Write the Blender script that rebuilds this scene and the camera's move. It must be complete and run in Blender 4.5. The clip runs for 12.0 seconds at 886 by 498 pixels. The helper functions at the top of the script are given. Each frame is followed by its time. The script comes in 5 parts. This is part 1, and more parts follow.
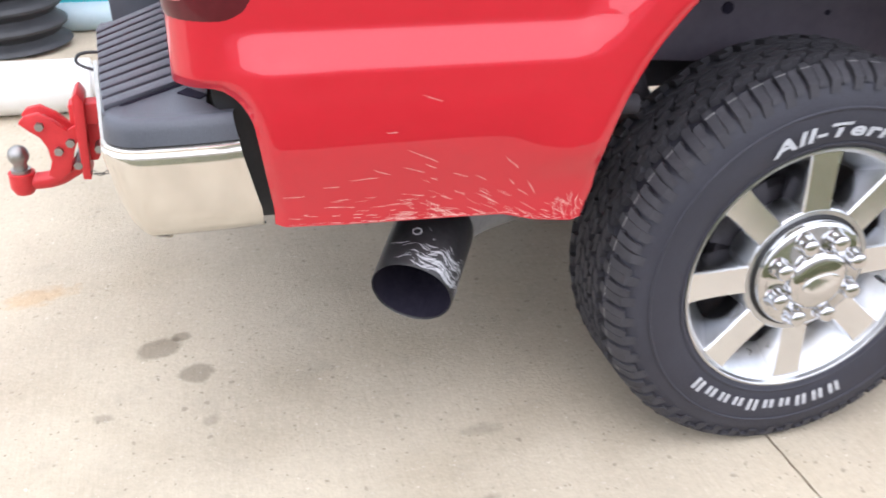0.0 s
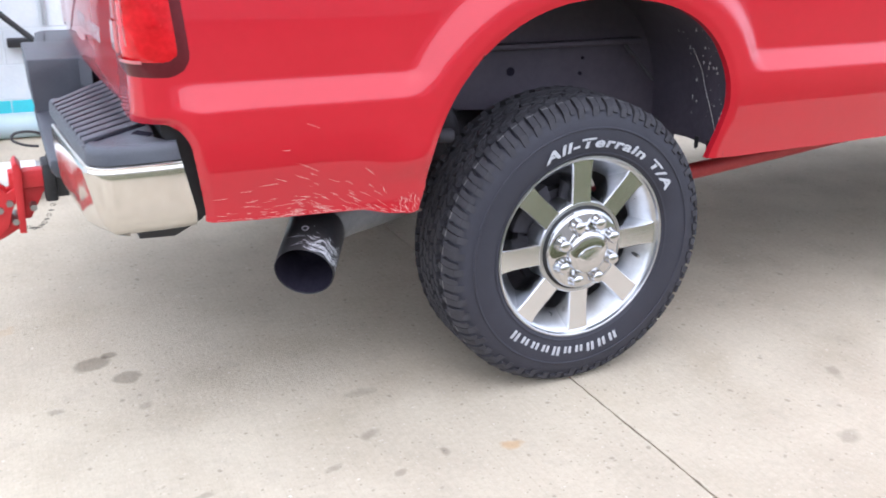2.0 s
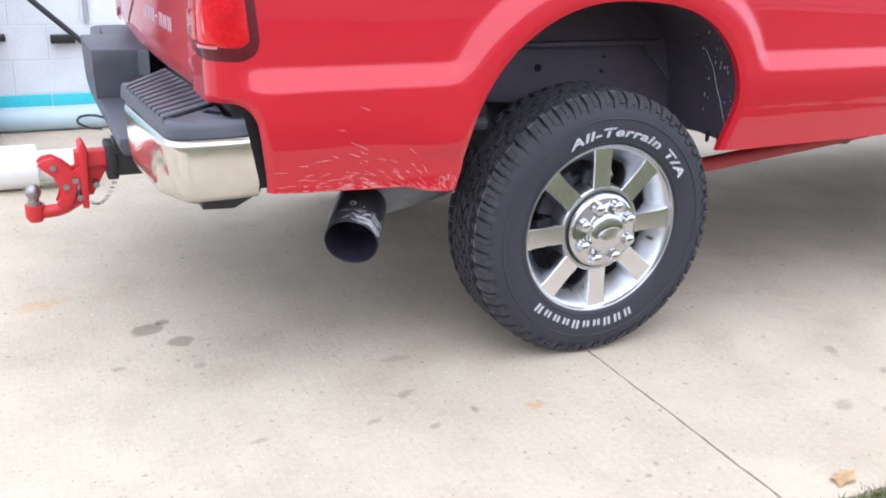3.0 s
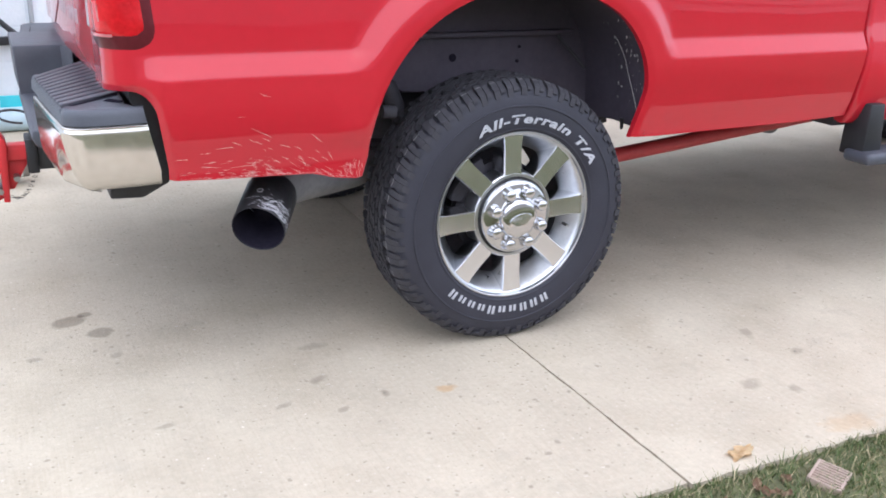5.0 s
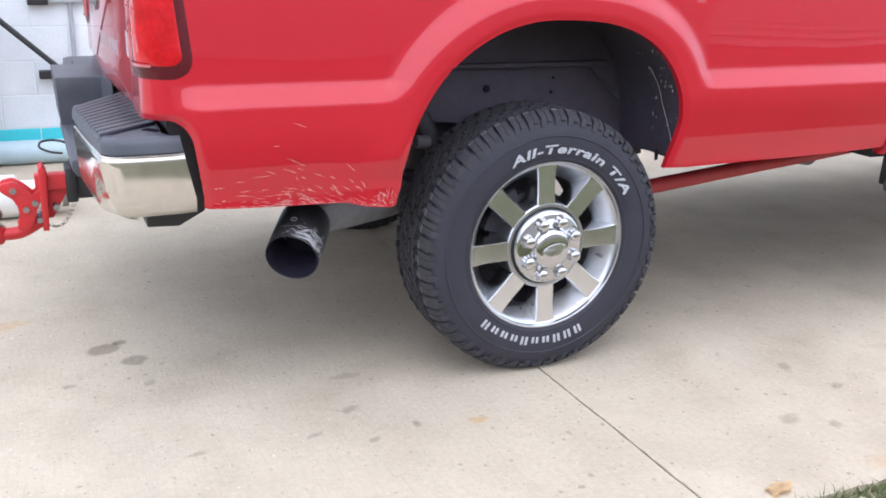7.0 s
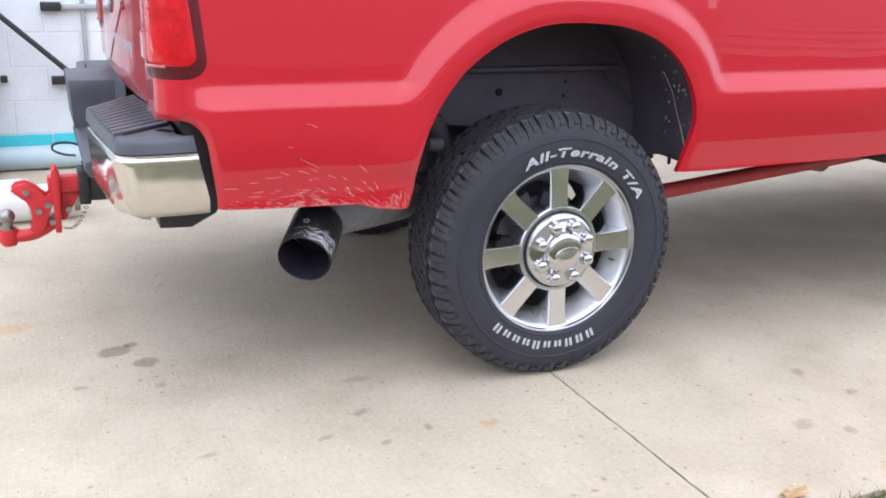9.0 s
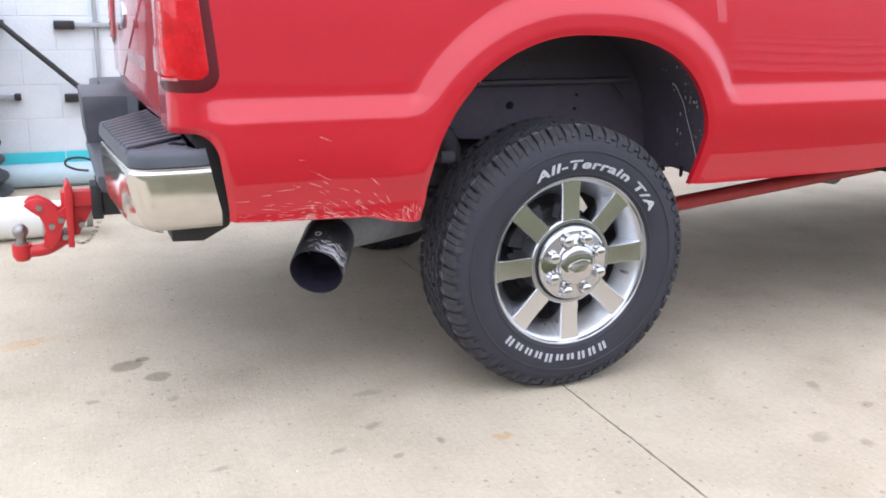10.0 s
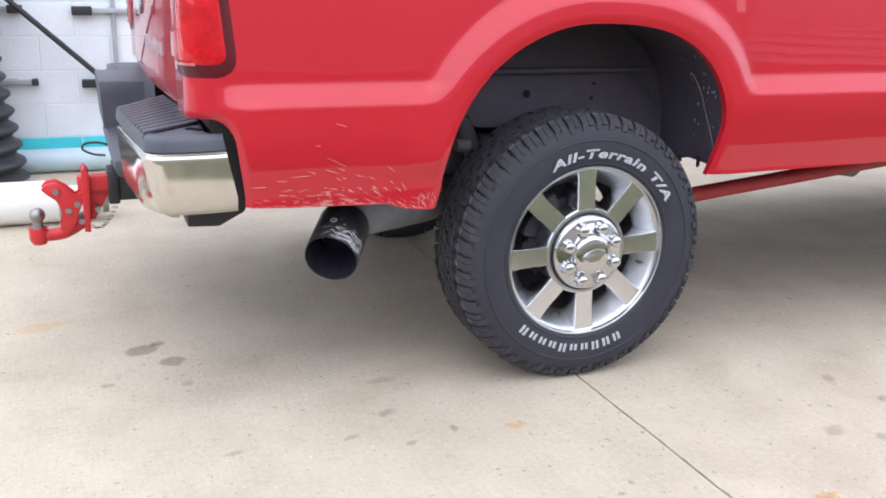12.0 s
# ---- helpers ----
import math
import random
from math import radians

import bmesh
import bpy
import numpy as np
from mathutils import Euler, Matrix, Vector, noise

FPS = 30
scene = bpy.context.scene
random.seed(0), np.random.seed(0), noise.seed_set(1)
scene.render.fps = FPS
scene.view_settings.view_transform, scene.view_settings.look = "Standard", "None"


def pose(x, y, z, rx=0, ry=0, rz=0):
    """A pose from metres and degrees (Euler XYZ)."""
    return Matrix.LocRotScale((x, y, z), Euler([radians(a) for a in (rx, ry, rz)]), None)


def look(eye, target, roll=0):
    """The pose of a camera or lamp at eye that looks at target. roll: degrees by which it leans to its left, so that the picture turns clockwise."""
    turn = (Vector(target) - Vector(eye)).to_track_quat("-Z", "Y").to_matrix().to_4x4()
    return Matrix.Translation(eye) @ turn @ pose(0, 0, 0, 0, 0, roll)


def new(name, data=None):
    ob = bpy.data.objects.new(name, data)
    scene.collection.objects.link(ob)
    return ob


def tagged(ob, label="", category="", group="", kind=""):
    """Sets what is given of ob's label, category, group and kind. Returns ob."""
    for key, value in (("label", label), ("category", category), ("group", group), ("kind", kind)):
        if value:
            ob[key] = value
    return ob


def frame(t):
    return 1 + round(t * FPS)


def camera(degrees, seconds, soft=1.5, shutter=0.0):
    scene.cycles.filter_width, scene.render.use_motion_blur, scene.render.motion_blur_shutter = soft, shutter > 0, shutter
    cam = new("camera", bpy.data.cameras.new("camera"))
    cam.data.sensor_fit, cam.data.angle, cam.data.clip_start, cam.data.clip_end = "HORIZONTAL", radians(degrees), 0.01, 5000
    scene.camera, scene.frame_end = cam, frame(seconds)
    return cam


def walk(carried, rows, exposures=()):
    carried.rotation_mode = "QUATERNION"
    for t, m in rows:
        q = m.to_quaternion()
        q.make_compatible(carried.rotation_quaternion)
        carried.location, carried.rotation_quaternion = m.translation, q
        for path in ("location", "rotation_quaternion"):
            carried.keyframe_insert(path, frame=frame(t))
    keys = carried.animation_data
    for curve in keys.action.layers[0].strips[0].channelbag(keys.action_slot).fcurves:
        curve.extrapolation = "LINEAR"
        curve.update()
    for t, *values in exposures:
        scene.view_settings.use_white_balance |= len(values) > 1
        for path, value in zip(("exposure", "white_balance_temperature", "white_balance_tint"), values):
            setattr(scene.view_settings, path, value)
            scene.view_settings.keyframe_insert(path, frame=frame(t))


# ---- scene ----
cam = camera(50.4, 12.0, 1.8, 0.3)
PATH = [
    (0, (-1.159, -1.397, 1.333), (-0.68, 0.303, 0.395), 1.7),
    (0.3, (-1.215, -1.555, 1.341), (-0.63, 0.143, 0.46), 2.6),
    (0.5, (-1.25, -1.63, 1.355), (-0.635, 0.06, 0.48), 3.0),
    (0.8, (-1.372, -1.712, 1.358), (-0.65, -0.047, 0.518), 3.1),
    (1, (-1.429, -1.772, 1.364), (-0.648, -0.128, 0.536), 2.5),
    (1.2, (-1.488, -1.827, 1.368), (-0.654, -0.209, 0.54), 1.5),
    (1.5, (-1.515, -1.905, 1.373), (-0.626, -0.289, 0.598), 1.3),
    (1.8, (-1.49, -2.027, 1.364), (-0.619, -0.38, 0.637), 0.9),
    (2, (-1.446, -2.102, 1.359), (-0.639, -0.413, 0.655), 1.2),
    (2.3, (-1.458, -2.193, 1.357), (-0.703, -0.475, 0.665), 2.9),
    (2.5, (-1.485, -2.217, 1.356), (-0.729, -0.499, 0.667), 3.4),
    (2.8, (-1.582, -2.296, 1.337), (-0.798, -0.578, 0.68), 2.9),
    (3, (-1.634, -2.309, 1.35), (-0.832, -0.609, 0.667), 2.2),
    (3.3, (-1.694, -2.344, 1.334), (-0.85, -0.676, 0.624), 2.1),
    (3.5, (-1.671, -2.342, 1.342), (-0.801, -0.693, 0.619), 1.9),
    (3.7, (-1.63, -2.368, 1.326), (-0.746, -0.724, 0.608), 1.2),
    (5.3, (-1.448, -2.454, 1.311), (-0.624, -0.752, 0.658), 1.9),
    (5.5, (-1.45, -2.455, 1.309), (-0.63, -0.747, 0.667), 1.9),
    (6, (-1.448, -2.45, 1.301), (-0.654, -0.729, 0.664), 1.9),
    (6.5, (-1.45, -2.448, 1.298), (-0.676, -0.716, 0.665), 1.7),
    (7, (-1.452, -2.45, 1.299), (-0.676, -0.708, 0.696), 1.4),
    (9, (-1.464, -2.445, 1.274), (-0.701, -0.69, 0.692), 1.5),
    (9.5, (-1.468, -2.444, 1.259), (-0.715, -0.679, 0.694), 1.3),
    (10, (-1.468, -2.444, 1.258), (-0.722, -0.671, 0.712), 1.1),
    (10.5, (-1.472, -2.442, 1.254), (-0.726, -0.67, 0.704), 1.1),
    (11, (-1.472, -2.444, 1.254), (-0.732, -0.67, 0.7), 1.3),
    (11.5, (-1.472, -2.442, 1.25), (-0.74, -0.668, 0.687), 1.5),
    (12, (-1.471, -2.441, 1.251), (-0.753, -0.662, 0.684), 1.5),
]
walk(cam, [(t, look(eye, target, roll)) for t, eye, target, roll in PATH], [(0.0, 1.30, 6040, 13), (0.4, 1.45, 5980, 13), (0.8, 1.45, 5900, 13), (1.3, 1.26, 5740, 13), (1.8, 1.18, 5690, 13), (3.0, 1.18, 5700, 13), (3.5, 0.94, 5780, 13), (5.5, 1.03, 5660, 13), (9.0, 1.03, 5820, 13), (12.0, 1.02, 5830, 13)])


# ---- sky and light ----
SUN_UP, SUN_ROUND = 58.0, 200.0
world = bpy.data.worlds.new("overcast_sky")
scene.world = world
world.use_nodes = True
wn, wl = world.node_tree.nodes, world.node_tree.links
wn.clear()
sky = wn.new("ShaderNodeTexSky")
sky.sky_type, sky.sun_disc = "NISHITA", False
sky.sun_elevation, sky.sun_rotation = radians(SUN_UP), radians(SUN_ROUND)
sky.air_density, sky.dust_density, sky.ozone_density = 1.0, 4.0, 1.0
pale = wn.new("ShaderNodeMix")
pale.data_type = "RGBA"
pale.inputs["Factor"].default_value = 0.75
pale.inputs["B"].default_value = (9.0, 9.2, 9.6, 1)
back = wn.new("ShaderNodeBackground")
back.inputs["Strength"].default_value = 0.11
wout = wn.new("ShaderNodeOutputWorld")
wl.new(sky.outputs[0], pale.inputs["A"])
wl.new(pale.outputs["Result"], back.inputs["Color"])
wl.new(back.outputs[0], wout.inputs["Surface"])

sun_lamp = new("sun", bpy.data.lights.new("sun", "SUN"))
sun_lamp.data.energy, sun_lamp.data.angle, sun_lamp.data.color = 0.9, radians(150), (1.0, 0.96, 0.9)
sun_way = Vector((math.sin(radians(SUN_ROUND)) * math.cos(radians(SUN_UP)), math.cos(radians(SUN_ROUND)) * math.cos(radians(SUN_UP)), math.sin(radians(SUN_UP))))
sun_lamp.matrix_world = look(sun_way * 30, (0, 0, 0))


# ---- materials ----
def surface(name, c1, c2, rough=0.5, metal=0.0, scale=8.0, fine=90.0, bump=0.0, bump_scale=60.0, coat=0.0, rough_var=0.1, contrast=1.0):
    """A node material: two colours mixed by noise at two scales, with varied gloss and fine relief."""
    m = bpy.data.materials.new(name)
    m.use_nodes = True
    nt = m.node_tree
    b = nt.nodes["Principled BSDF"]
    tc = nt.nodes.new("ShaderNodeTexCoord")
    n1, n2 = nt.nodes.new("ShaderNodeTexNoise"), nt.nodes.new("ShaderNodeTexNoise")
    n1.inputs["Scale"].default_value, n1.inputs["Detail"].default_value = scale, 5
    n2.inputs["Scale"].default_value, n2.inputs["Detail"].default_value = fine, 3
    for n in (n1, n2):
        nt.links.new(tc.outputs["Object"], n.inputs["Vector"])
    mixn = nt.nodes.new("ShaderNodeMath")
    mixn.operation = "MULTIPLY_ADD"
    mixn.inputs[1].default_value, mixn.inputs[2].default_value = 0.35, 0.0
    nt.links.new(n2.outputs["Fac"], mixn.inputs[0])
    addn = nt.nodes.new("ShaderNodeMath")
    addn.operation = "MULTIPLY_ADD"
    addn.inputs[1].default_value = 0.65
    nt.links.new(n1.outputs["Fac"], addn.inputs[0])
    nt.links.new(mixn.outputs[0], addn.inputs[2])
    ramp = nt.nodes.new("ShaderNodeValToRGB")
    ramp.color_ramp.elements[0].position, ramp.color_ramp.elements[1].position = 0.5 - 0.2 / contrast, 0.5 + 0.2 / contrast
    ramp.color_ramp.elements[0].color, ramp.color_ramp.elements[1].color = (*c1, 1), (*c2, 1)
    nt.links.new(addn.outputs[0], ramp.inputs[0])
    nt.links.new(ramp.outputs[0], b.inputs["Base Color"])
    rr = nt.nodes.new("ShaderNodeMapRange")
    rr.inputs["To Min"].default_value, rr.inputs["To Max"].default_value = max(0.0, rough - rough_var), min(1.0, rough + rough_var)
    nt.links.new(addn.outputs[0], rr.inputs["Value"])
    nt.links.new(rr.outputs[0], b.inputs["Roughness"])
    b.inputs["Metallic"].default_value = metal
    if coat:
        b.inputs["Coat Weight"].default_value, b.inputs["Coat Roughness"].default_value = coat, 0.015
        b.inputs["Coat IOR"].default_value = 1.5
        b.inputs["Specular IOR Level"].default_value = 0.15
    if bump:
        n3, bp = nt.nodes.new("ShaderNodeTexNoise"), nt.nodes.new("ShaderNodeBump")
        n3.inputs["Scale"].default_value, n3.inputs["Detail"].default_value = bump_scale, 6
        bp.inputs["Strength"].default_value, bp.inputs["Distance"].default_value = bump, 0.004
        nt.links.new(tc.outputs["Object"], n3.inputs["Vector"])
        nt.links.new(n3.outputs["Fac"], bp.inputs["Height"])
        nt.links.new(bp.outputs[0], b.inputs["Normal"])
    m["ramp"] = ramp.name
    return m


red_paint = surface("red_car_paint", (0.475, 0.011, 0.023), (0.52, 0.013, 0.027), 0.4, 0.0, 3, 40, coat=1.0, rough_var=0.04)
red_steel = surface("red_painted_steel", (0.50, 0.02, 0.025), (0.62, 0.03, 0.035), 0.42, 0.0, 12, 120, 0.15, 150, rough_var=0.12)
red_dusty = surface("dusty_red_steel", (0.36, 0.02, 0.02), (0.46, 0.05, 0.05), 0.5, 0.0, 12, 120, 0.1, 150)
chrome = surface("chrome", (0.56, 0.56, 0.57), (0.64, 0.64, 0.65), 0.05, 1.0, 6, 60, rough_var=0.03)
hazy_chrome = surface("dusty_chrome", (0.60, 0.57, 0.52), (0.71, 0.68, 0.63), 0.10, 0.86, 6, 45, rough_var=0.05)
streak = hazy_chrome.node_tree.nodes.new("ShaderNodeMapping")
streak.inputs["Scale"].default_value = (5, 5, 0.5)
for link in list(hazy_chrome.node_tree.links):
    if link.from_node.type == "TEX_COORD" and link.to_node.type == "TEX_NOISE":
        hazy_chrome.node_tree.links.new(link.from_socket, streak.inputs["Vector"])
        hazy_chrome.node_tree.links.new(streak.outputs[0], link.to_socket)
polished = surface("polished_aluminium", (0.69, 0.70, 0.725), (0.79, 0.80, 0.82), 0.20, 1.0, 14, 90, rough_var=0.07)
cast_metal = surface("machined_aluminium", (0.50, 0.51, 0.53), (0.62, 0.63, 0.65), 0.30, 1.0, 30, 140, rough_var=0.08)
dull_metal = surface("dull_steel", (0.28, 0.27, 0.26), (0.40, 0.39, 0.38), 0.42, 1.0, 20, 150, 0.1, 150)
rubber = surface("tyre_rubber", (0.020, 0.020, 0.030), (0.034, 0.034, 0.047), 0.62, 0.0, 10, 160, 0.25, 240, rough_var=0.12)
tread_rubber = surface("dusty_tread_rubber", (0.025, 0.024, 0.030), (0.051, 0.049, 0.057), 0.8, 0.0, 14, 140, 0.3, 240)
worn_rubber = surface("scuffed_rubber_edge", (0.09, 0.09, 0.095), (0.32, 0.31, 0.30), 0.8, 0.0, 30, 200)
white_letters = surface("white_tyre_letters", (0.36, 0.37, 0.40), (0.54, 0.55, 0.58), 0.6, 0.0, 40, 200, 0.1, 200)
black_plastic = surface("textured_black_plastic", (0.060, 0.064, 0.080), (0.092, 0.098, 0.118), 0.43, 0.0, 9, 260, 0.25, 500, rough_var=0.08)
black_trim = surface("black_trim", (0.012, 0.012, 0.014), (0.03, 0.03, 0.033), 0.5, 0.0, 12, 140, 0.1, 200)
under_dark = surface("dirty_underbody_and_barrel_shade", (0.030, 0.028, 0.036), (0.064, 0.059, 0.068), 0.75, 0.0, 7, 60, 0.3, 90)
liner_dark = surface("dusty_wheel_liner", (0.062, 0.052, 0.071), (0.102, 0.089, 0.114), 0.7, 0.0, 5, 45, 0.25, 60)
pipe_black = surface("sooty_black_pipe", (0.015, 0.014, 0.016), (0.045, 0.043, 0.045), 0.38, 0.3, 12, 90, 0.1, 120, rough_var=0.14)
pipe_dusty = surface("dusty_exhaust_pipe", (0.16, 0.16, 0.17), (0.27, 0.265, 0.265), 0.65, 0.1, 14, 90, 0.2, 120)
soot_and_shade = surface("soot_and_shade", (0.016, 0.014, 0.024), (0.030, 0.027, 0.040), 0.95, 0.0, 20, 90)
soot_and_shade.node_tree.nodes["Principled BSDF"].inputs["Specular IOR Level"].default_value = 0.05
scrape = surface("bare_scrape", (0.66, 0.42, 0.38), (0.86, 0.68, 0.63), 0.5, 0.0, 60, 300)
dried_mud = surface("dried_pale_mud", (0.36, 0.34, 0.32), (0.52, 0.50, 0.47), 0.9, 0.0, 60, 300)
bare_metal = surface("bare_scraped_metal", (0.40, 0.40, 0.42), (0.62, 0.62, 0.64), 0.45, 0.2, 60, 300)
lens_red = surface("red_lamp_lens", (0.48, 0.003, 0.008), (0.66, 0.010, 0.018), 0.14, 0.0, 16, 90, 0.25, 70, coat=0.8, rough_var=0.04, contrast=1.6)
lens_clear = surface("pale_lamp_lens", (0.50, 0.14, 0.14), (0.58, 0.22, 0.22), 0.12, 0.0, 10, 80, coat=1.0, rough_var=0.04)
lamp_dark = surface("dark_red_lamp_rim", (0.085, 0.010, 0.014), (0.12, 0.014, 0.020), 0.35, 0.0, 10, 80, coat=0.35, rough_var=0.04)
backdrop_tone = surface("unseen_fence_tone", (0.44, 0.40, 0.36), (0.56, 0.52, 0.47), 0.7, 0.0, 4, 40, 0.2, 60)
white_pvc = surface("white_plastic_pipe", (0.74, 0.74, 0.72), (0.82, 0.82, 0.80), 0.38, 0.0, 6, 60, rough_var=0.08)
blue_pvc = surface("pale_blue_pipe", (0.42, 0.56, 0.62), (0.50, 0.63, 0.69), 0.4, 0.0, 6, 60, rough_var=0.08)
black_pipe = surface("black_corrugated_plastic", (0.018, 0.02, 0.024), (0.04, 0.042, 0.048), 0.5, 0.0, 12, 90, 0.1, 100)
block_paint = surface("painted_block", (0.68, 0.735, 0.77), (0.77, 0.81, 0.84), 0.6, 0.0, 6, 80, 0.5, 60, rough_var=0.1)
mortar_paint = surface("painted_mortar", (0.64, 0.70, 0.735), (0.73, 0.775, 0.805), 0.7, 0.0, 12, 80, 0.4, 80)
teal_paint = surface("teal_paint", (0.07, 0.60, 0.66), (0.11, 0.69, 0.75), 0.5, 0.0, 6, 70, 0.4, 60)
grey_paint = surface("grey_galvanised", (0.34, 0.36, 0.38), (0.44, 0.46, 0.48), 0.5, 0.2, 12, 100)
siding_paint = surface("pale_siding", (0.60, 0.58, 0.54), (0.68, 0.66, 0.62), 0.55, 0.0, 3, 40)
leaf_dry = surface("dry_leaf", (0.60, 0.40, 0.19), (0.82, 0.66, 0.42), 0.6, 0.0, 40, 200, 0.2, 150)
leaf_brown = surface("brown_dead_leaf", (0.17, 0.095, 0.055), (0.34, 0.21, 0.13), 0.7, 0.0, 40, 200, 0.2, 150)
grate_beige = surface("beige_plastic", (0.34, 0.25, 0.20), (0.46, 0.36, 0.29), 0.55, 0.0, 20, 120)
soil = surface("soil_and_thatch", (0.085, 0.09, 0.042), (0.175, 0.168, 0.088), 0.95, 0.0, 6, 70, 0.9, 60)
glass = bpy.data.materials.new("dark_window_glass")
glass.use_nodes = True
gb = glass.node_tree.nodes["Principled BSDF"]
gb.inputs["Base Color"].default_value, gb.inputs["Roughness"].default_value = (0.02, 0.025, 0.028, 1), 0.03


def grass_material():
    m = surface("grass_blades", (0.045, 0.075, 0.018), (0.15, 0.17, 0.05), 0.6, 0.0, 5, 50)
    nt = m.node_tree
    geo, ramp = nt.nodes.new("ShaderNodeNewGeometry"), nt.nodes.new("ShaderNodeValToRGB")
    ramp.color_ramp.elements[0].color, ramp.color_ramp.elements[1].color = (0.060, 0.098, 0.024, 1), (0.50, 0.41, 0.25, 1)
    mid = ramp.color_ramp.elements.new(0.6)
    mid.color = (0.125, 0.155, 0.048, 1)
    nt.links.new(geo.outputs["Random Per Island"], ramp.inputs[0])
    nt.links.new(ramp.outputs[0], nt.nodes["Principled BSDF"].inputs["Base Color"])
    return m


grass_blade = grass_material()

# x, y, half length, half width, turn, strength: old stains on the slab
STAINS = [
    (-1.303, 0.658, 0.066, 0.044, 28, 0.9), (-1.25, 0.70, 0.03, 0.022, 20, 0.85), (-1.218, 0.532, 0.048, 0.040, 10, 0.85), (-0.67, -0.046, 0.035, 0.022, 40, 0.5),
    (-0.518, -0.201, 0.022, 0.014, 80, 0.6), (0.522, -0.571, 0.045, 0.03, 20, 0.45), (0.776, -0.276, 0.05, 0.022, 60, 0.45),
    (-0.614, 0.176, 0.05, 0.022, 0, 0.4), (-1.424, 0.399, 0.024, 0.016, 0, 0.45), (0.63, -0.645, 0.03, 0.02, 50, 0.45),
    (-0.81, -0.162, 0.03, 0.014, 20, 0.45), (-1.19, 0.346, 0.028, 0.02, 60, 0.4), (-1.134, -0.149, 0.03, 0.014, 0, 0.45), (0.83, -0.45, 0.03, 0.02, 10, 0.4), (-0.663, -0.244, 0.024, 0.012, 35, 0.45),
]


def concrete_material():
    m = surface("worn_concrete", (0.425, 0.366, 0.278), (0.59, 0.516, 0.396), 0.85, 0.0, 2.4, 55, 0.5, 110, rough_var=0.08, contrast=1.0)
    nt = m.node_tree
    b = nt.nodes["Principled BSDF"]
    last = b.inputs["Base Color"].links[0].from_socket
    geo = nt.nodes.new("ShaderNodeNewGeometry")
    warp = nt.nodes.new("ShaderNodeTexNoise")
    warp.inputs["Scale"].default_value, warp.inputs["Detail"].default_value = 26, 5
    nt.links.new(geo.outputs["Position"], warp.inputs["Vector"])

    def blend(fac, colour, prev, mode="MULTIPLY"):
        mx = nt.nodes.new("ShaderNodeMix")
        mx.data_type, mx.blend_type = "RGBA", mode
        nt.links.new(fac, mx.inputs["Factor"])
        nt.links.new(prev, mx.inputs["A"])
        mx.inputs["B"].default_value = (*colour, 1)
        return mx.outputs["Result"]

    def ranged(value, a, c, lo, hi):
        mr = nt.nodes.new("ShaderNodeMapRange")
        mr.inputs["From Min"].default_value, mr.inputs["From Max"].default_value = a, c
        mr.inputs["To Min"].default_value, mr.inputs["To Max"].default_value = lo, hi
        nt.links.new(value, mr.inputs["Value"])
        return mr.outputs[0]

    # broad blotches, small dark specks, pale chips
    broad = nt.nodes.new("ShaderNodeTexNoise")
    broad.inputs["Scale"].default_value, broad.inputs["Detail"].default_value = 3.2, 6
    nt.links.new(geo.outputs["Position"], broad.inputs["Vector"])
    last = blend(ranged(broad.outputs["Fac"], 0.50, 0.72, 0.0, 0.5), (0.80, 0.77, 0.72), last)
    for size, cut, tone, amount in ((17.0, 0.085, (0.45, 0.43, 0.42), 0.6), (26.0, 0.10, (0.5, 0.48, 0.47), 0.55), (38.0, 0.085, (0.4, 0.38, 0.37), 0.6), (62.0, 0.13, (0.36, 0.34, 0.32), 0.6)):
        vor = nt.nodes.new("ShaderNodeTexVoronoi")
        vor.inputs["Scale"].default_value = size
        shift = nt.nodes.new("ShaderNodeVectorMath")
        shift.operation = "MULTIPLY_ADD"
        shift.inputs[1].default_value = (0.03, 0.03, 0.0)
        nt.links.new(warp.outputs["Color"], shift.inputs[0])
        nt.links.new(geo.outputs["Position"], shift.inputs[2])
        nt.links.new(shift.outputs[0], vor.inputs["Vector"])
        few = nt.nodes.new("ShaderNodeSeparateColor")
        nt.links.new(vor.outputs["Color"], few.inputs[0])
        some = ranged(few.outputs[0], 0.78, 0.84, 0.0, amount)
        spot = ranged(vor.outputs["Distance"], cut, cut * 1.7, 1.0, 0.0)
        both = nt.nodes.new("ShaderNodeMath")
        both.operation = "MULTIPLY"
        nt.links.new(some, both.inputs[0])
        nt.links.new(spot, both.inputs[1])
        last = blend(both.outputs[0], tone, last)
    # pale flecks and grain
    for size, lo, hi, tone, amount in ((42.0, 0.66, 0.70, (0.82, 0.77, 0.68), 0.7), (75.0, 0.60, 0.70, (0.76, 0.70, 0.60), 0.5), (150.0, 0.54, 0.70, (0.31, 0.27, 0.22), 0.42), (9.0, 0.55, 0.75, (0.38, 0.33, 0.26), 0.45)):
        grain = nt.nodes.new("ShaderNodeTexNoise")
        grain.inputs["Scale"].default_value, grain.inputs["Detail"].default_value, grain.inputs["Roughness"].default_value = size, 6, 0.65
        nt.links.new(geo.outputs["Position"], grain.inputs["Vector"])
        last = blend(ranged(grain.outputs["Fac"], lo, hi, 0.0, amount), tone, last, "MIX")
    # brushed lines across the drive
    brush, lay = nt.nodes.new("ShaderNodeTexNoise"), nt.nodes.new("ShaderNodeMapping")
    lay.inputs["Scale"].default_value, lay.inputs["Rotation"].default_value = (150, 7, 1), (0, 0, radians(6))
    brush.inputs["Scale"].default_value, brush.inputs["Detail"].default_value = 1.0, 4
